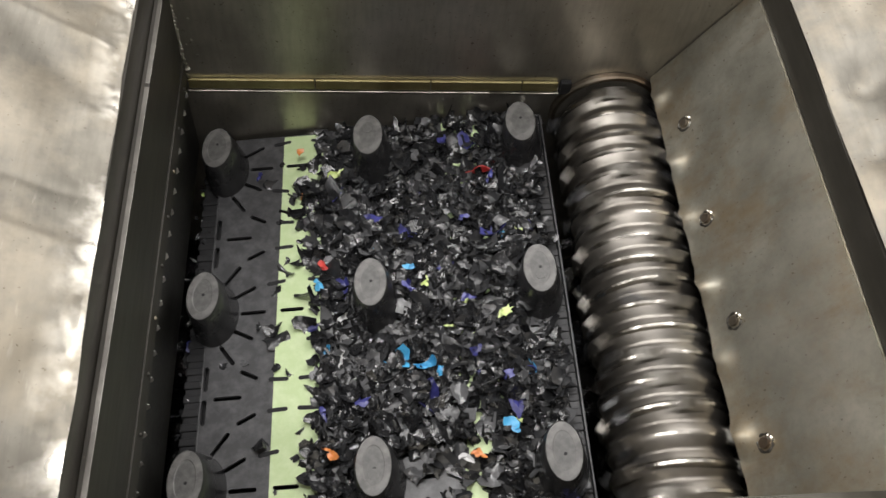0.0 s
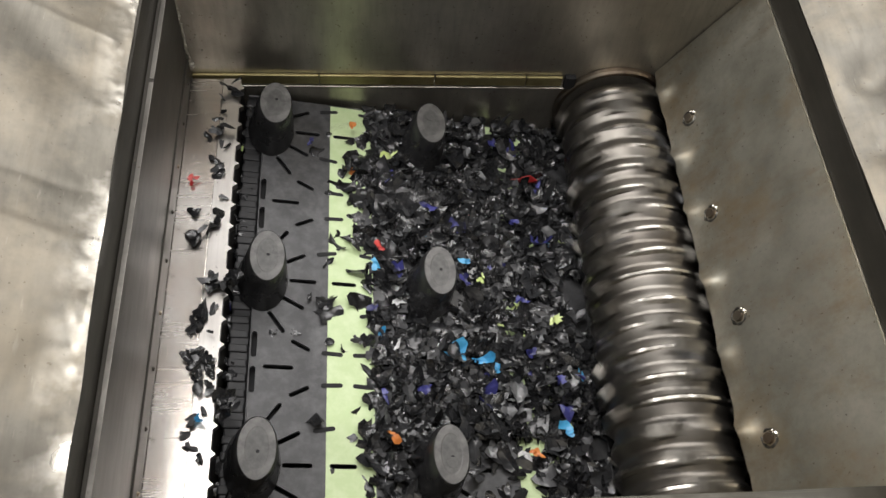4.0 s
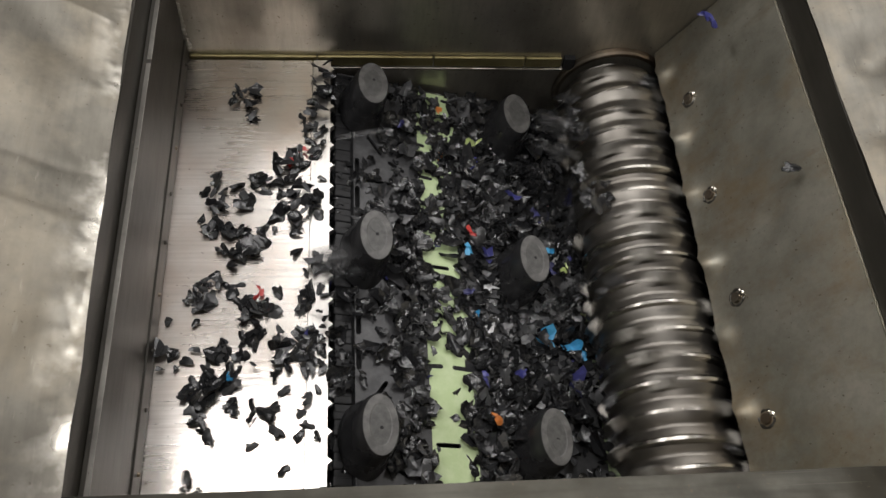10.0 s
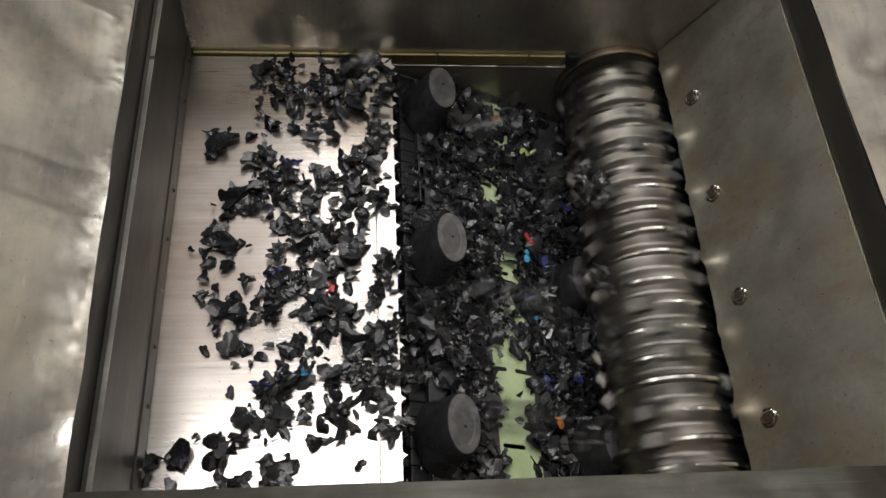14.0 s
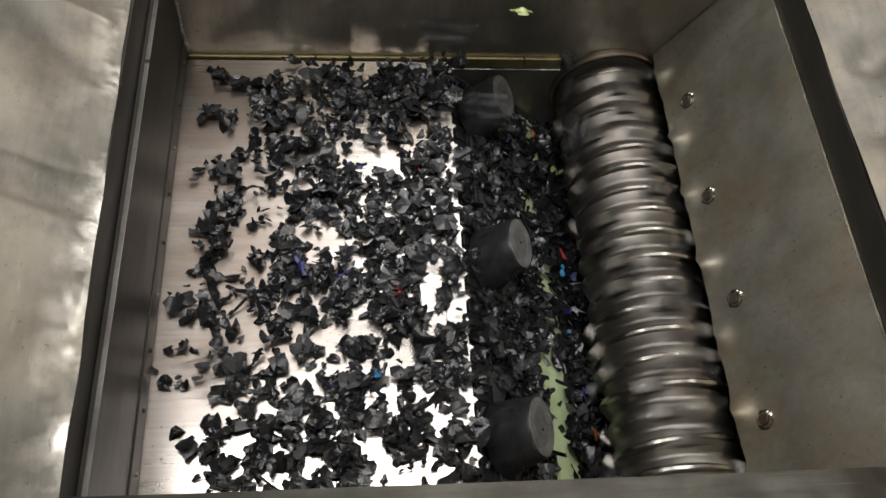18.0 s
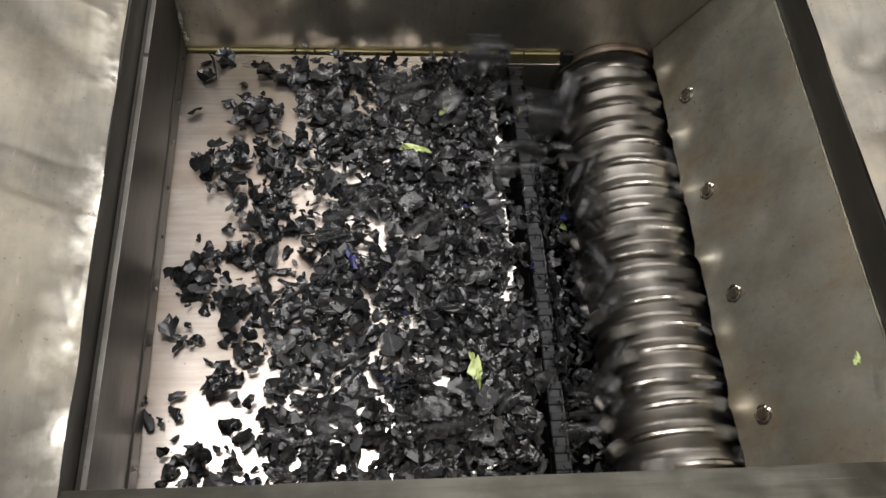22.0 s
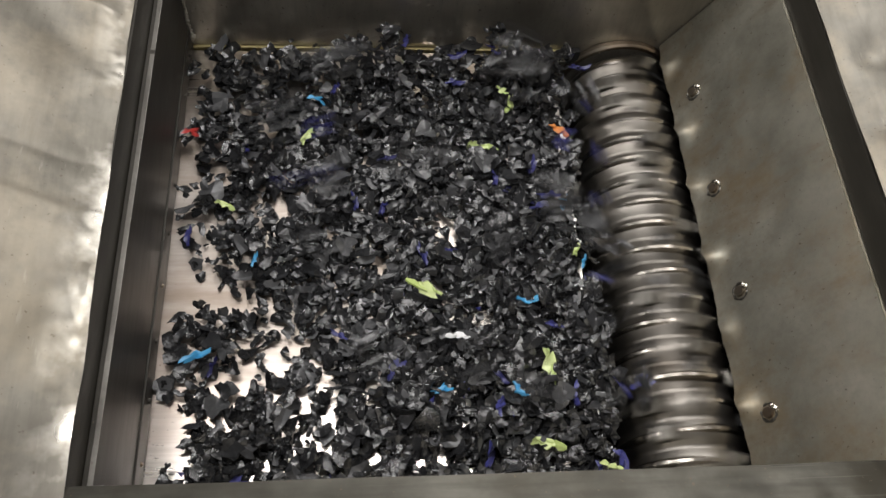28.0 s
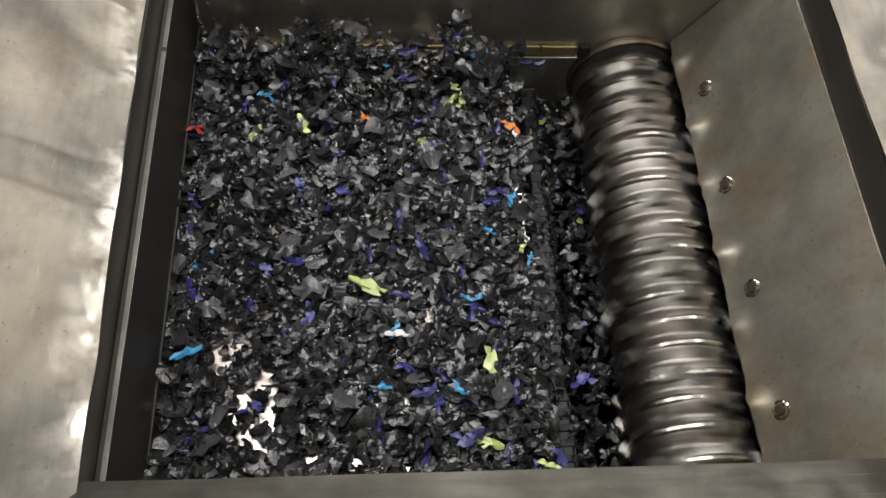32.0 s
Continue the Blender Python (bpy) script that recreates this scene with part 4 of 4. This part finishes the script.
# bed of chips at the bottom of the pit
bm = bmesh.new()
grid = [[bm.verts.new((-1.38 + 3.0 * i / 60, NEAR + 0.01 + (FAR - NEAR - 0.02) * j / 30,
                       -0.93 + 0.05 * noise.noise(Vector((i * 0.35, j * 0.35, 1))) + 0.02 * noise.noise(Vector((i * 1.7, j * 1.7, 4))))) for j in range(31)] for i in range(61)]
for i in range(60):
    for j in range(30):
        bm.faces.new((grid[i][j], grid[i + 1][j], grid[i + 1][j + 1], grid[i][j + 1]))
bmesh.ops.solidify(bm, geom=bm.faces[:], thickness=0.35)
tagged(part("chip_bed", bm, CHIPS[0]), "deep bed of black plastic chips in the discharge pit", "plastic chips", kind="stuff")

# chips in front of the ram, lower down
items = []
for i in range(900):
    items.append((pose(rng.uniform(0.01, 0.30), rng.uniform(RY0 + 0.01, RY1 - 0.01), rng.uniform(-0.22, -0.15),
                       rng.gauss(0, 28), rng.gauss(0, 28), rng.random() * 360), rng.choice((0.012, 0.016, 0.02, 0.024)), tone(rng)))
front = tagged(new("pit_chips", flakes_mesh("pit_chips", items)), "black plastic chips lying in the pit before the ram", "plastic chips", kind="stuff")

# ---- pallet ----
PX, PY, FX, FY, MARGIN, FH = 1.104, 0.648, 0.477, 0.525, 0.075, 0.13
pallet = empty("pallet", pose(0, 0, 0), "black nestable plastic pallet lying feet up, with a pale lime stripe", "pallet")
feet = [(MARGIN + FX * c, FY * r) for c in range(3) for r in (1, 0, -1)]


def capsule(cx, cy, ang, half, r, n=5):
    out = []
    for side in (0, 1):
        for i in range(n + 1):
            a = -math.pi / 2 + math.pi * i / n + side * math.pi
            ox = half if side == 0 else -half
            out.append((ox + r * math.cos(a), r * math.sin(a)))
    ca, sa = math.cos(ang), math.sin(ang)
    return [(cx + x * ca - y * sa, cy + x * sa + y * ca) for x, y in out]


slots = []


def add_slot(cx, cy, turn, half=0.022, r=0.0062):
    """A rounded slot in the deck, unless it runs out of the deck, under a foot or into another slot."""
    ang = radians(turn)
    ends = [(cx + k * half * math.cos(ang), cy + k * half * math.sin(ang)) for k in (-1, -0.5, 0, 0.5, 1)]
    if any(not 0.07 < x < PX - 0.07 or abs(y) > PY - 0.02 for x, y in ends):
        return
    if any(math.hypot((x - fx) / 0.064, (y - fy) / 0.096) < 1 for fx, fy in feet for x, y in ends):
        return
    if any(math.hypot(x - a, y - b) < 0.018 for o in slots for x, y in ends for a, b in o[5]):
        return
    slots.append((cx, cy, ang, half, r, ends))


# the slots radiate from every foot and meet those of its neighbours half way
RAYS = ((0.111, 0.0, 0, 0.032), (0.084, 0.069, 28, 0.030), (0.042, 0.131, 54, 0.032), (0.227, 0.0, 0, 0.029),
        (0.177, 0.095, 9, 0.023), (0.110, 0.197, 27, 0.023), (0.196, 0.217, 3, 0.023), (0.053, 0.2625, 0, 0.034))
for fx, fy in feet:
    for dx, dy, turn, half in RAYS:
        for sx, sy in ((1, 1), (1, -1), (-1, 1), (-1, -1)):
            add_slot(fx + sx * dx, fy + sy * dy, turn * sx * sy, half)
for side in (0.062, PX - 0.062):
    for i in range(13):
        y = -0.60 + i * 0.1
        if all(math.hypot((side - fx) / 0.075, (y - fy) / 0.135) > 1 for fx, fy in feet):
            slots.append((side, y, math.pi / 2, 0.030, 0.0075, [(side, y + k * 0.03) for k in (-1, 0, 1)]))

bm = bmesh.new()
edges = []
for loop in [[(0.05, -PY), (PX - 0.05, -PY), (PX - 0.05, PY), (0.05, PY)]] + [capsule(*s[:5]) for s in slots]:
    vs = [bm.verts.new((x, y, 0)) for x, y in loop]
    edges += [bm.edges.new((vs[i], vs[(i + 1) % len(vs)])) for i in range(len(vs))]
bmesh.ops.triangle_fill(bm, use_beauty=True, use_dissolve=False, edges=edges)
bmesh.ops.recalc_face_normals(bm, faces=bm.faces)
if bm.faces[:] and bm.faces[0].normal.z < 0:
    bmesh.ops.reverse_faces(bm, faces=bm.faces)
bmesh.ops.solidify(bm, geom=bm.faces[:], thickness=0.008)
deck = part("deck", bm, PALLET, pallet)
# dark sheet under the deck that keeps the slots dark
part("slot_backing", block(0.05, PX - 0.01, -PY + 0.01, PY - 0.01, -0.05, -0.03), DARK, pallet)
# ribbed rims along both ends
rib = None
for x0 in (0.0, PX - 0.05):
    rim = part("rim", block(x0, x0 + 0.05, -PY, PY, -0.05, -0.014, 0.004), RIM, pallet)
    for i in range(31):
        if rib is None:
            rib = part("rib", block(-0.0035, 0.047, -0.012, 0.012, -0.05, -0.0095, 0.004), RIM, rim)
            r1 = rib
        else:
            r1 = new("rib", rib.data)
            r1.parent = rim
        r1.location = (x0 + (0.003 if x0 else 0), -PY + 0.02 + i * (2 * PY - 0.04) / 30, 0.0015 * math.sin(i * 2.6))
    inner = x0 + (0.052 if x0 == 0 else -0.002)
    part("rim_edge", block(inner - 0.002, inner + 0.002, -PY, PY, -0.02, 0.0035, 0.0012), PALLET, pallet, "worn raised edge inside the rim")
for y0, y1, x0, x1 in ((PY, PY + 0.006, 0, PX), (-PY - 0.006, -PY, 0, PX), (-PY, PY, PX, PX + 0.006)):
    part("skirt", block(x0, x1, y0, y1, -0.05, -0.002, 0.002), PALLET, pallet)
# lime stripes printed across the deck, cut round the slots by standing a little below the chips
for x0, x1, ytop in ((0.257, 0.386, PY - 0.002), (0.778, 0.90, PY - 0.002)):
    bm = bmesh.new()
    edges = []
    loops = [[(x0, -PY + 0.002), (x1, -PY + 0.002), (x1, ytop), (x0, ytop)]]
    inside = [s for s in slots if all(x0 + 0.008 < x < x1 - 0.008 and y < ytop - 0.01 for x, y in s[5])]
    for loop in loops + [capsule(*s[:5]) for s in inside]:
        vs = [bm.verts.new((x, y, 0.0012)) for x, y in loop]
        edges += [bm.edges.new((vs[i], vs[(i + 1) % len(vs)])) for i in range(len(vs))]
    bmesh.ops.triangle_fill(bm, use_beauty=True, use_dissolve=False, edges=edges)
    bmesh.ops.recalc_face_normals(bm, faces=bm.faces)
    part("stripe", bm, LIME, pallet, "pale lime stripe")
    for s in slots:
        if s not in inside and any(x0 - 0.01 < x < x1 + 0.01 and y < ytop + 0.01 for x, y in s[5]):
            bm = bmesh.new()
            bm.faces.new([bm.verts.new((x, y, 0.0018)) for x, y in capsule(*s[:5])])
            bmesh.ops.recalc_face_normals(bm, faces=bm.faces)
            # dark face over the stripe stands for the shade inside the slot
            part("slot_shade", bm, DARK, deck)


def foot_bodies():
    bm = bmesh.new()
    levels = ((0.0, 0.070, 0.102), (0.02, 0.066, 0.098), (0.085, 0.056, 0.087), (0.122, 0.050, 0.081), (FH, 0.0465, 0.077))
    rings = []
    for z, a, b in levels:
        rings.append([bm.verts.new((a * math.cos(i * math.tau / 40), b * math.sin(i * math.tau / 40), z)) for i in range(40)])
    for r0, r1 in zip(rings, rings[1:]):
        for i in range(40):
            bm.faces.new((r0[i], r0[(i + 1) % 40], r1[(i + 1) % 40], r1[i]))
    bmesh.ops.recalc_face_normals(bm, faces=bm.faces)
    top = bmesh.new()
    rings = []
    for z, a, b in ((FH - 0.002, 0.0465, 0.077), (FH + 0.001, 0.045, 0.0755), (FH + 0.001, 0.029, 0.054), (FH, 0.026, 0.050)):
        rings.append([top.verts.new((a * math.cos(i * math.tau / 40), b * math.sin(i * math.tau / 40), z)) for i in range(40)])
    for r0, r1 in zip(rings, rings[1:]):
        for i in range(40):
            top.faces.new((r0[i], r0[(i + 1) % 40], r1[(i + 1) % 40], r1[i]))
    bmesh.ops.recalc_face_normals(top, faces=top.faces)
    if sum(f.normal.z for f in top.faces) < 0:
        bmesh.ops.reverse_faces(top, faces=top.faces)
    inner = bmesh.new()
    inner.faces.new([inner.verts.new((0.0265 * math.cos(i * math.tau / 40), 0.0505 * math.sin(i * math.tau / 40), FH + 0.0002)) for i in range(40)])
    return bm, top, inner


foot_bm, top_bm, inner_bm = foot_bodies()
FEET = []
first = None
for n, (fx, fy) in enumerate(feet):
    if first is None:
        f1 = part("foot", foot_bm, FOOTSIDE, pallet, smooth=True)
        t1 = part("foot_cap", top_bm, FOOT_TOP, f1, "scuffed grey foot cap")
        # flat dark disc in place of the shade inside the hole
        h1 = part("cap_hole", rod(0.0045, 0.0045, 0.001, pose(0, 0.0, FH + 0.0002), 12), DARK, f1)
        g1 = part("cap_mark", rod(0.014, 0.014, 0.0012, pose(0, 0, FH + 0.0001), 24), FOOT_IN, f1)
        i1 = part("cap_recess", inner_bm, FOOT_IN, f1, "darker recessed middle of the foot cap")
        first = (f1, t1, h1, g1, i1)
        bits = first
    else:
        bits = [new(o.name.split(".")[0], o.data) for o in first]
        bits[0].parent = pallet
        for o in bits[1:]:
            o.parent = bits[0]
        tagged(bits[1], "scuffed grey foot cap")
        tagged(bits[4], "darker recessed middle of the foot cap")
    bits[0].location = (fx, fy, 0)
    bits[2].location = (0.002, 0.012 - 0.01 * (n % 3), 0)
    bits[3].location = (0.0, (-0.022, 0.02, 0.022)[(n + n // 3) % 3], 0.0006 if n % 2 else -0.004)
    FEET.append(bits[0])

# chips that lie on the pallet
items = []
rng = random.Random(33)
while len(items) < 2250:
    x, y = rng.uniform(0.07, PX - 0.045), rng.uniform(-PY - 0.01, PY + 0.01)
    edge = 0.382 + 0.05 * noise.noise(Vector((y * 7, 0, 1))) - (0.045 if 0.15 < y < 0.45 else 0)
    dense = 0.022 + 0.978 / (1 + math.exp(-(x - edge) / 0.014))
    if y < -0.43 and 0.60 < x < 0.86:
        dense *= 0.18
    if rng.random() > dense or any(math.hypot((x - a) / 0.075, (y - b) / 0.107) < 1 for a, b in feet):
        continue
    deep = 0.034 * min(1, max(0, (x - 0.34) / 0.25)) * (0.55 + 0.45 * noise.noise(Vector((x * 5, y * 5, 4))))
    items.append((pose(x, y, 0.004 + deep * rng.random(), rng.gauss(0, 19), rng.gauss(0, 19), rng.random() * 360),
                  rng.choice((0.013, 0.018, 0.024, 0.030, 0.037, 0.044)), tone(rng, ((0, 0.80), (1, 0.982), (2, 0.990), (3, 0.9925), (4, 0.995), (7, 0.9965), (5, 0.9975), (6, 1.01)))))
for i in range(420):
    items.append((pose(rng.uniform(0.05, PX), rng.choice((-1, 1, 1)) * rng.uniform(PY - 0.03, PY + 0.01), rng.uniform(-0.05, -0.015), rng.gauss(0, 24), rng.gauss(0, 24), rng.random() * 360),
                  rng.choice((0.012, 0.016, 0.02)), tone(rng)))
for i in range(130):
    items.append((pose(rng.uniform(-0.02, 0.03), rng.uniform(-PY, PY), rng.uniform(-0.05, -0.01), rng.gauss(0, 24), rng.gauss(0, 24), rng.random() * 360),
                  rng.choice((0.009, 0.012, 0.016)), tone(rng)))
for i in range(130):
    x, y = rng.uniform(0.9, PX - 0.015), rng.uniform(-PY, PY)
    items.append((pose(x, y, 0.01 + 0.03 * rng.random(), rng.gauss(0, 24), rng.gauss(0, 24), rng.random() * 360), rng.choice((0.015, 0.02, 0.026)), tone(rng)))
# larger bright and pale pieces on the load: slot, place on the deck, size
for slot, x, y, size in (
        (4, 0.43, 0.45, 0.020), (2, 0.56, 0.27, 0.022), (5, 0.40, 0.12, 0.016), (3, 0.39, 0.05, 0.016), (2, 0.37, -0.09, 0.015),
        (3, 0.91, -0.41, 0.023), (4, 0.93, -0.08, 0.026), (2, 0.52, -0.32, 0.020), (2, 0.41, -0.35, 0.018), (7, 0.43, -0.46, 0.020),
        (7, 0.82, -0.49, 0.015), (6, 0.79, -0.50, 0.018), (3, 0.73, -0.24, 0.014), (2, 0.83, -0.20, 0.017), (2, 0.83, -0.03, 0.018),
        (4, 0.70, 0.03, 0.013), (3, 0.65, 0.09, 0.016), (2, 0.65, 0.03, 0.018), (2, 0.92, 0.39, 0.020), (2, 0.83, 0.25, 0.014),
        (2, 0.78, 0.54, 0.018), (2, 0.92, -0.27, 0.016), (7, 0.32, 0.55, 0.013), (2, 0.19, 0.46, 0.014), (1, 0.78, -0.31, 0.032),
        (1, 0.69, 0.49, 0.022), (1, 0.70, 0.56, 0.024), (1, 0.70, -0.47, 0.030), (1, 0.82, 0.08, 0.020), (1, 0.73, 0.62, 0.022),
        (1, 1.02, 0.20, 0.018), (1, 0.77, -0.04, 0.024), (1, 0.53, -0.21, 0.030), (1, 0.64, -0.12, 0.022), (1, 0.94, 0.22, 0.024),
        (1, 0.60, -0.21, 0.022)):
    a = rng.random() * 6.28
    for k in (0, 1):
        items.append((pose(x + k * size * math.cos(a), y + k * size * math.sin(a), 0.042 + 0.003 * k, rng.gauss(0, 9), rng.gauss(0, 9), math.degrees(a) + k * 40), size * (1 - 0.35 * k), slot))
load = tagged(new("pallet_chips", flakes_mesh("pallet_chips", items)), "shredded black plastic chips spread over the pallet deck", "plastic chips", kind="stuff")

# chips thrown onto the pallet later on
PALLET_ROWS = [(0, 0.022, -0.298, -8.4), (1.0, 0.026, -0.295, -8.2), (1.25, 0.06, -0.19, 1.0), (1.5, 0.088, -0.10, 8.2), (2, 0.104, -0.089, 9.3),
               (3, 0.135, -0.083, 10.2), (4, 0.166, -0.077, 11.1), (5.5, 0.252, -0.070, 12.6), (7, 0.322, -0.066, 13.8), (8, 0.362, -0.060, 15.0),
               (9, 0.399, -0.054, 16.0), (11, 0.50, -0.07, 19.0), (13, 0.592, -0.082, 21.6), (14.5, 0.657, -0.07, 25.5), (16, 0.723, -0.055, 30.0),
               (17, 0.772, -0.058, 34.5), (18, 0.820, -0.060, 40.0), (19, 0.864, -0.03, 48.0), (19.6, 0.905, -0.005, 59.0), (20, 0.94, 0.012, 70.0), (20.5, 0.98, 0.025, 84.0),
               (21, 1.0, 0.03, 88.0), (21.5, 1.02, 0.01, 89.0), (22.0, 1.045, -0.05, 90.0), (22.6, 1.05, -0.15, 90.0), (23.0, 1.05, -0.19, 90.0), (32, 1.05, -0.19, 90.0)]


def pallet_at(t):
    for a, b in zip(PALLET_ROWS, PALLET_ROWS[1:]):
        if t <= b[0]:
            f = (t - a[0]) / (b[0] - a[0])
            x, z, tilt = [p + (q - p) * f for p, q in zip(a[1:], b[1:])]
            return pose(x, 1.185, z, 0, tilt, 0)
    return pose(1.05, 1.185, -0.19, 0, 90, 0)


for i in range(460):
    x, y = 0.005 + (0.40 if i % 5 < 2 else 0.27) * rng.random() ** 0.75, rng.uniform(-PY + 0.03, PY - 0.02)
    if any(math.hypot((x - a) / 0.09, (y - b) / 0.125) < 1 for a, b in feet) or (x > 0.23 and y < -0.25):
        continue
    tl = (4.6 + 4.6 * rng.random()) if i % 5 < 2 else (8.5 + 7 * rng.random())
    ob = new("chip", rng.choice(CLUMPS if rng.random() < (0.36 if tl < 9.2 else 0.7) else SINGLES))
    ob.parent = load
    turn = [rng.gauss(0, 8), rng.gauss(0, 8), rng.random() * 360]
    wait = pose(min(1.0, x + 0.3), y, -0.25, *turn)
    start = pallet_at(tl - 0.3).inverted() @ Vector((1.17, 1.185 + y, 0.0))
    rest = pose(x, y, 0.004 if x > 0.05 else -0.01, *turn)
    mid = (start + rest.translation) / 2 + Vector((0, 0, 0.15))
    FLIGHTS.append((ob, [(0, wait), (tl - 0.6, wait), (tl - 0.3, pose(*start, *turn)), (tl - 0.15, pose(*mid, *turn)), (tl, rest), (32, rest)]))

# chips that jump over the stripe when the ram jolts the pallet and slide back
for i in range(120):
    x, y = 0.42 - 0.38 * rng.random() ** 1.7, rng.uniform(-PY + 0.03, PY - 0.02)
    if any(math.hypot((x - a) / 0.09, (y - b) / 0.125) < 1 for a, b in feet):
        continue
    ob = new("chip", rng.choice(SINGLES))
    ob.parent = load
    ob.scale = [rng.uniform(0.9, 1.5)] * 3
    turn = [rng.gauss(0, 20), rng.gauss(0, 20), rng.random() * 360]
    bed, back = pose(x + 0.38, y, 0.012, *turn), pose(x + rng.uniform(0.25, 0.4), y, 0.016, *turn)
    tl = rng.uniform(1.75, 2.05)
    up = rng.uniform(0.004, 0.05)
    FLIGHTS.append((ob, [(0, bed), (1.2, bed), (1.5, pose(x + 0.2, y, 0.16, *turn)), (tl, pose(x, y, up, *turn)), (tl + 0.3, pose(x + 0.02, y, 0.008, *turn)),
                         (tl + rng.uniform(0.6, 1.2), back), (32, back)]))

# ---- ceiling lights ----
for x, y, sx, sy in ((0.24, 1.64, 2.2, 0.74), (1.3, 4.6, 3.0, 3.2), (-2.4, 2.6, 0.4, 2.2), (3.2, 3.4, 0.4, 2.2), (0.9, -1.8, 2.2, 0.4)):
    fix = empty("ceiling_light", pose(x, y, 4.27), "flat white ceiling light over the machine", "ceiling light", "ceiling lights")
    part("housing", block(-sx / 2 - 0.03, sx / 2 + 0.03, -sy / 2 - 0.03, sy / 2 + 0.03, 0.0, 0.06, 0.01), PLASTER, fix)
    for dx in (-0.4, 0.4):
        part("hanger", block(dx * sx - 0.006, dx * sx + 0.006, -0.006, 0.006, 0.06, 0.33), EDGE, fix)

# ---- hall round the machine ----
tagged(part("floor", block(-6, 7, -5, 7, -1.55, -1.5), CONCRETE), "grey concrete hall floor", "floor", kind="structure")
tagged(part("ceiling", block(-6, 7, -5, 7, 4.6, 4.65), PLASTER), "pale plaster hall ceiling", "ceiling", kind="structure")
for n, b in enumerate(((-6.1, -6, -5, 7), (7, 7.1, -5, 7), (-6, 7, -5.1, -5), (-6, 7, 7, 7.1))):
    tagged(part("hall_wall_%d" % (n + 1), block(*b, -1.5, 4.6), PLASTER), "pale plaster hall wall", "wall", kind="structure")

# ---- movement ----

def motions():
    walk(ram, [(t, pose(x, 0, 0)) for t, x in RAMX])
    walk(pile, [(t, pose(x, 0, 0)) for t, x in RAMX])
    walk(front, [(t, pose(min(x, 0.98), 0, -0.45 if t < 15 else -0.14 if t < 20.5 else -0.08 if t < 22 else -0.04)) for t, x in RAMX])
    rows = [(t, pose(x, 1.185, z, 0, a, 0)) for t, x, z, a in PALLET_ROWS]
    walk(pallet, rows)
    walk(load, rows)
    # the rotor bites the feet off row by row and drags them under itself
    for n, ob in list(enumerate(FEET))[3:]:
        t0 = (21.3, 13.3, 2.4)[n // 3] + (0.0, 0.45, 0.7)[n % 3]
        p = ob.location
        down = pose(p.x + 0.03, p.y, -0.30, 0, 25, 0)
        walk(ob, [(0, pose(*p)), (t0, pose(*p)), (t0 + 0.9, down), (32, down)])
    for ob, t0, t1 in zip(FEET[:3], (22.05, 21.5, 21.1), (22.45, 22.0, 21.6)):
        p = ob.location
        walk(ob, [(0, pose(*p)), (t0, pose(*p)), (t1, pose(p.x + 0.3, p.y, p.z)), (32, pose(p.x + 0.3, p.y, p.z))])
    walk(rotor, [(i * 0.1, pose(RC.x, 0, RC.z, 0, -83.0 * i, 0)) for i in range(321)])
    for ob, rows in FLIGHTS:
        walk(ob, rows)


motions()
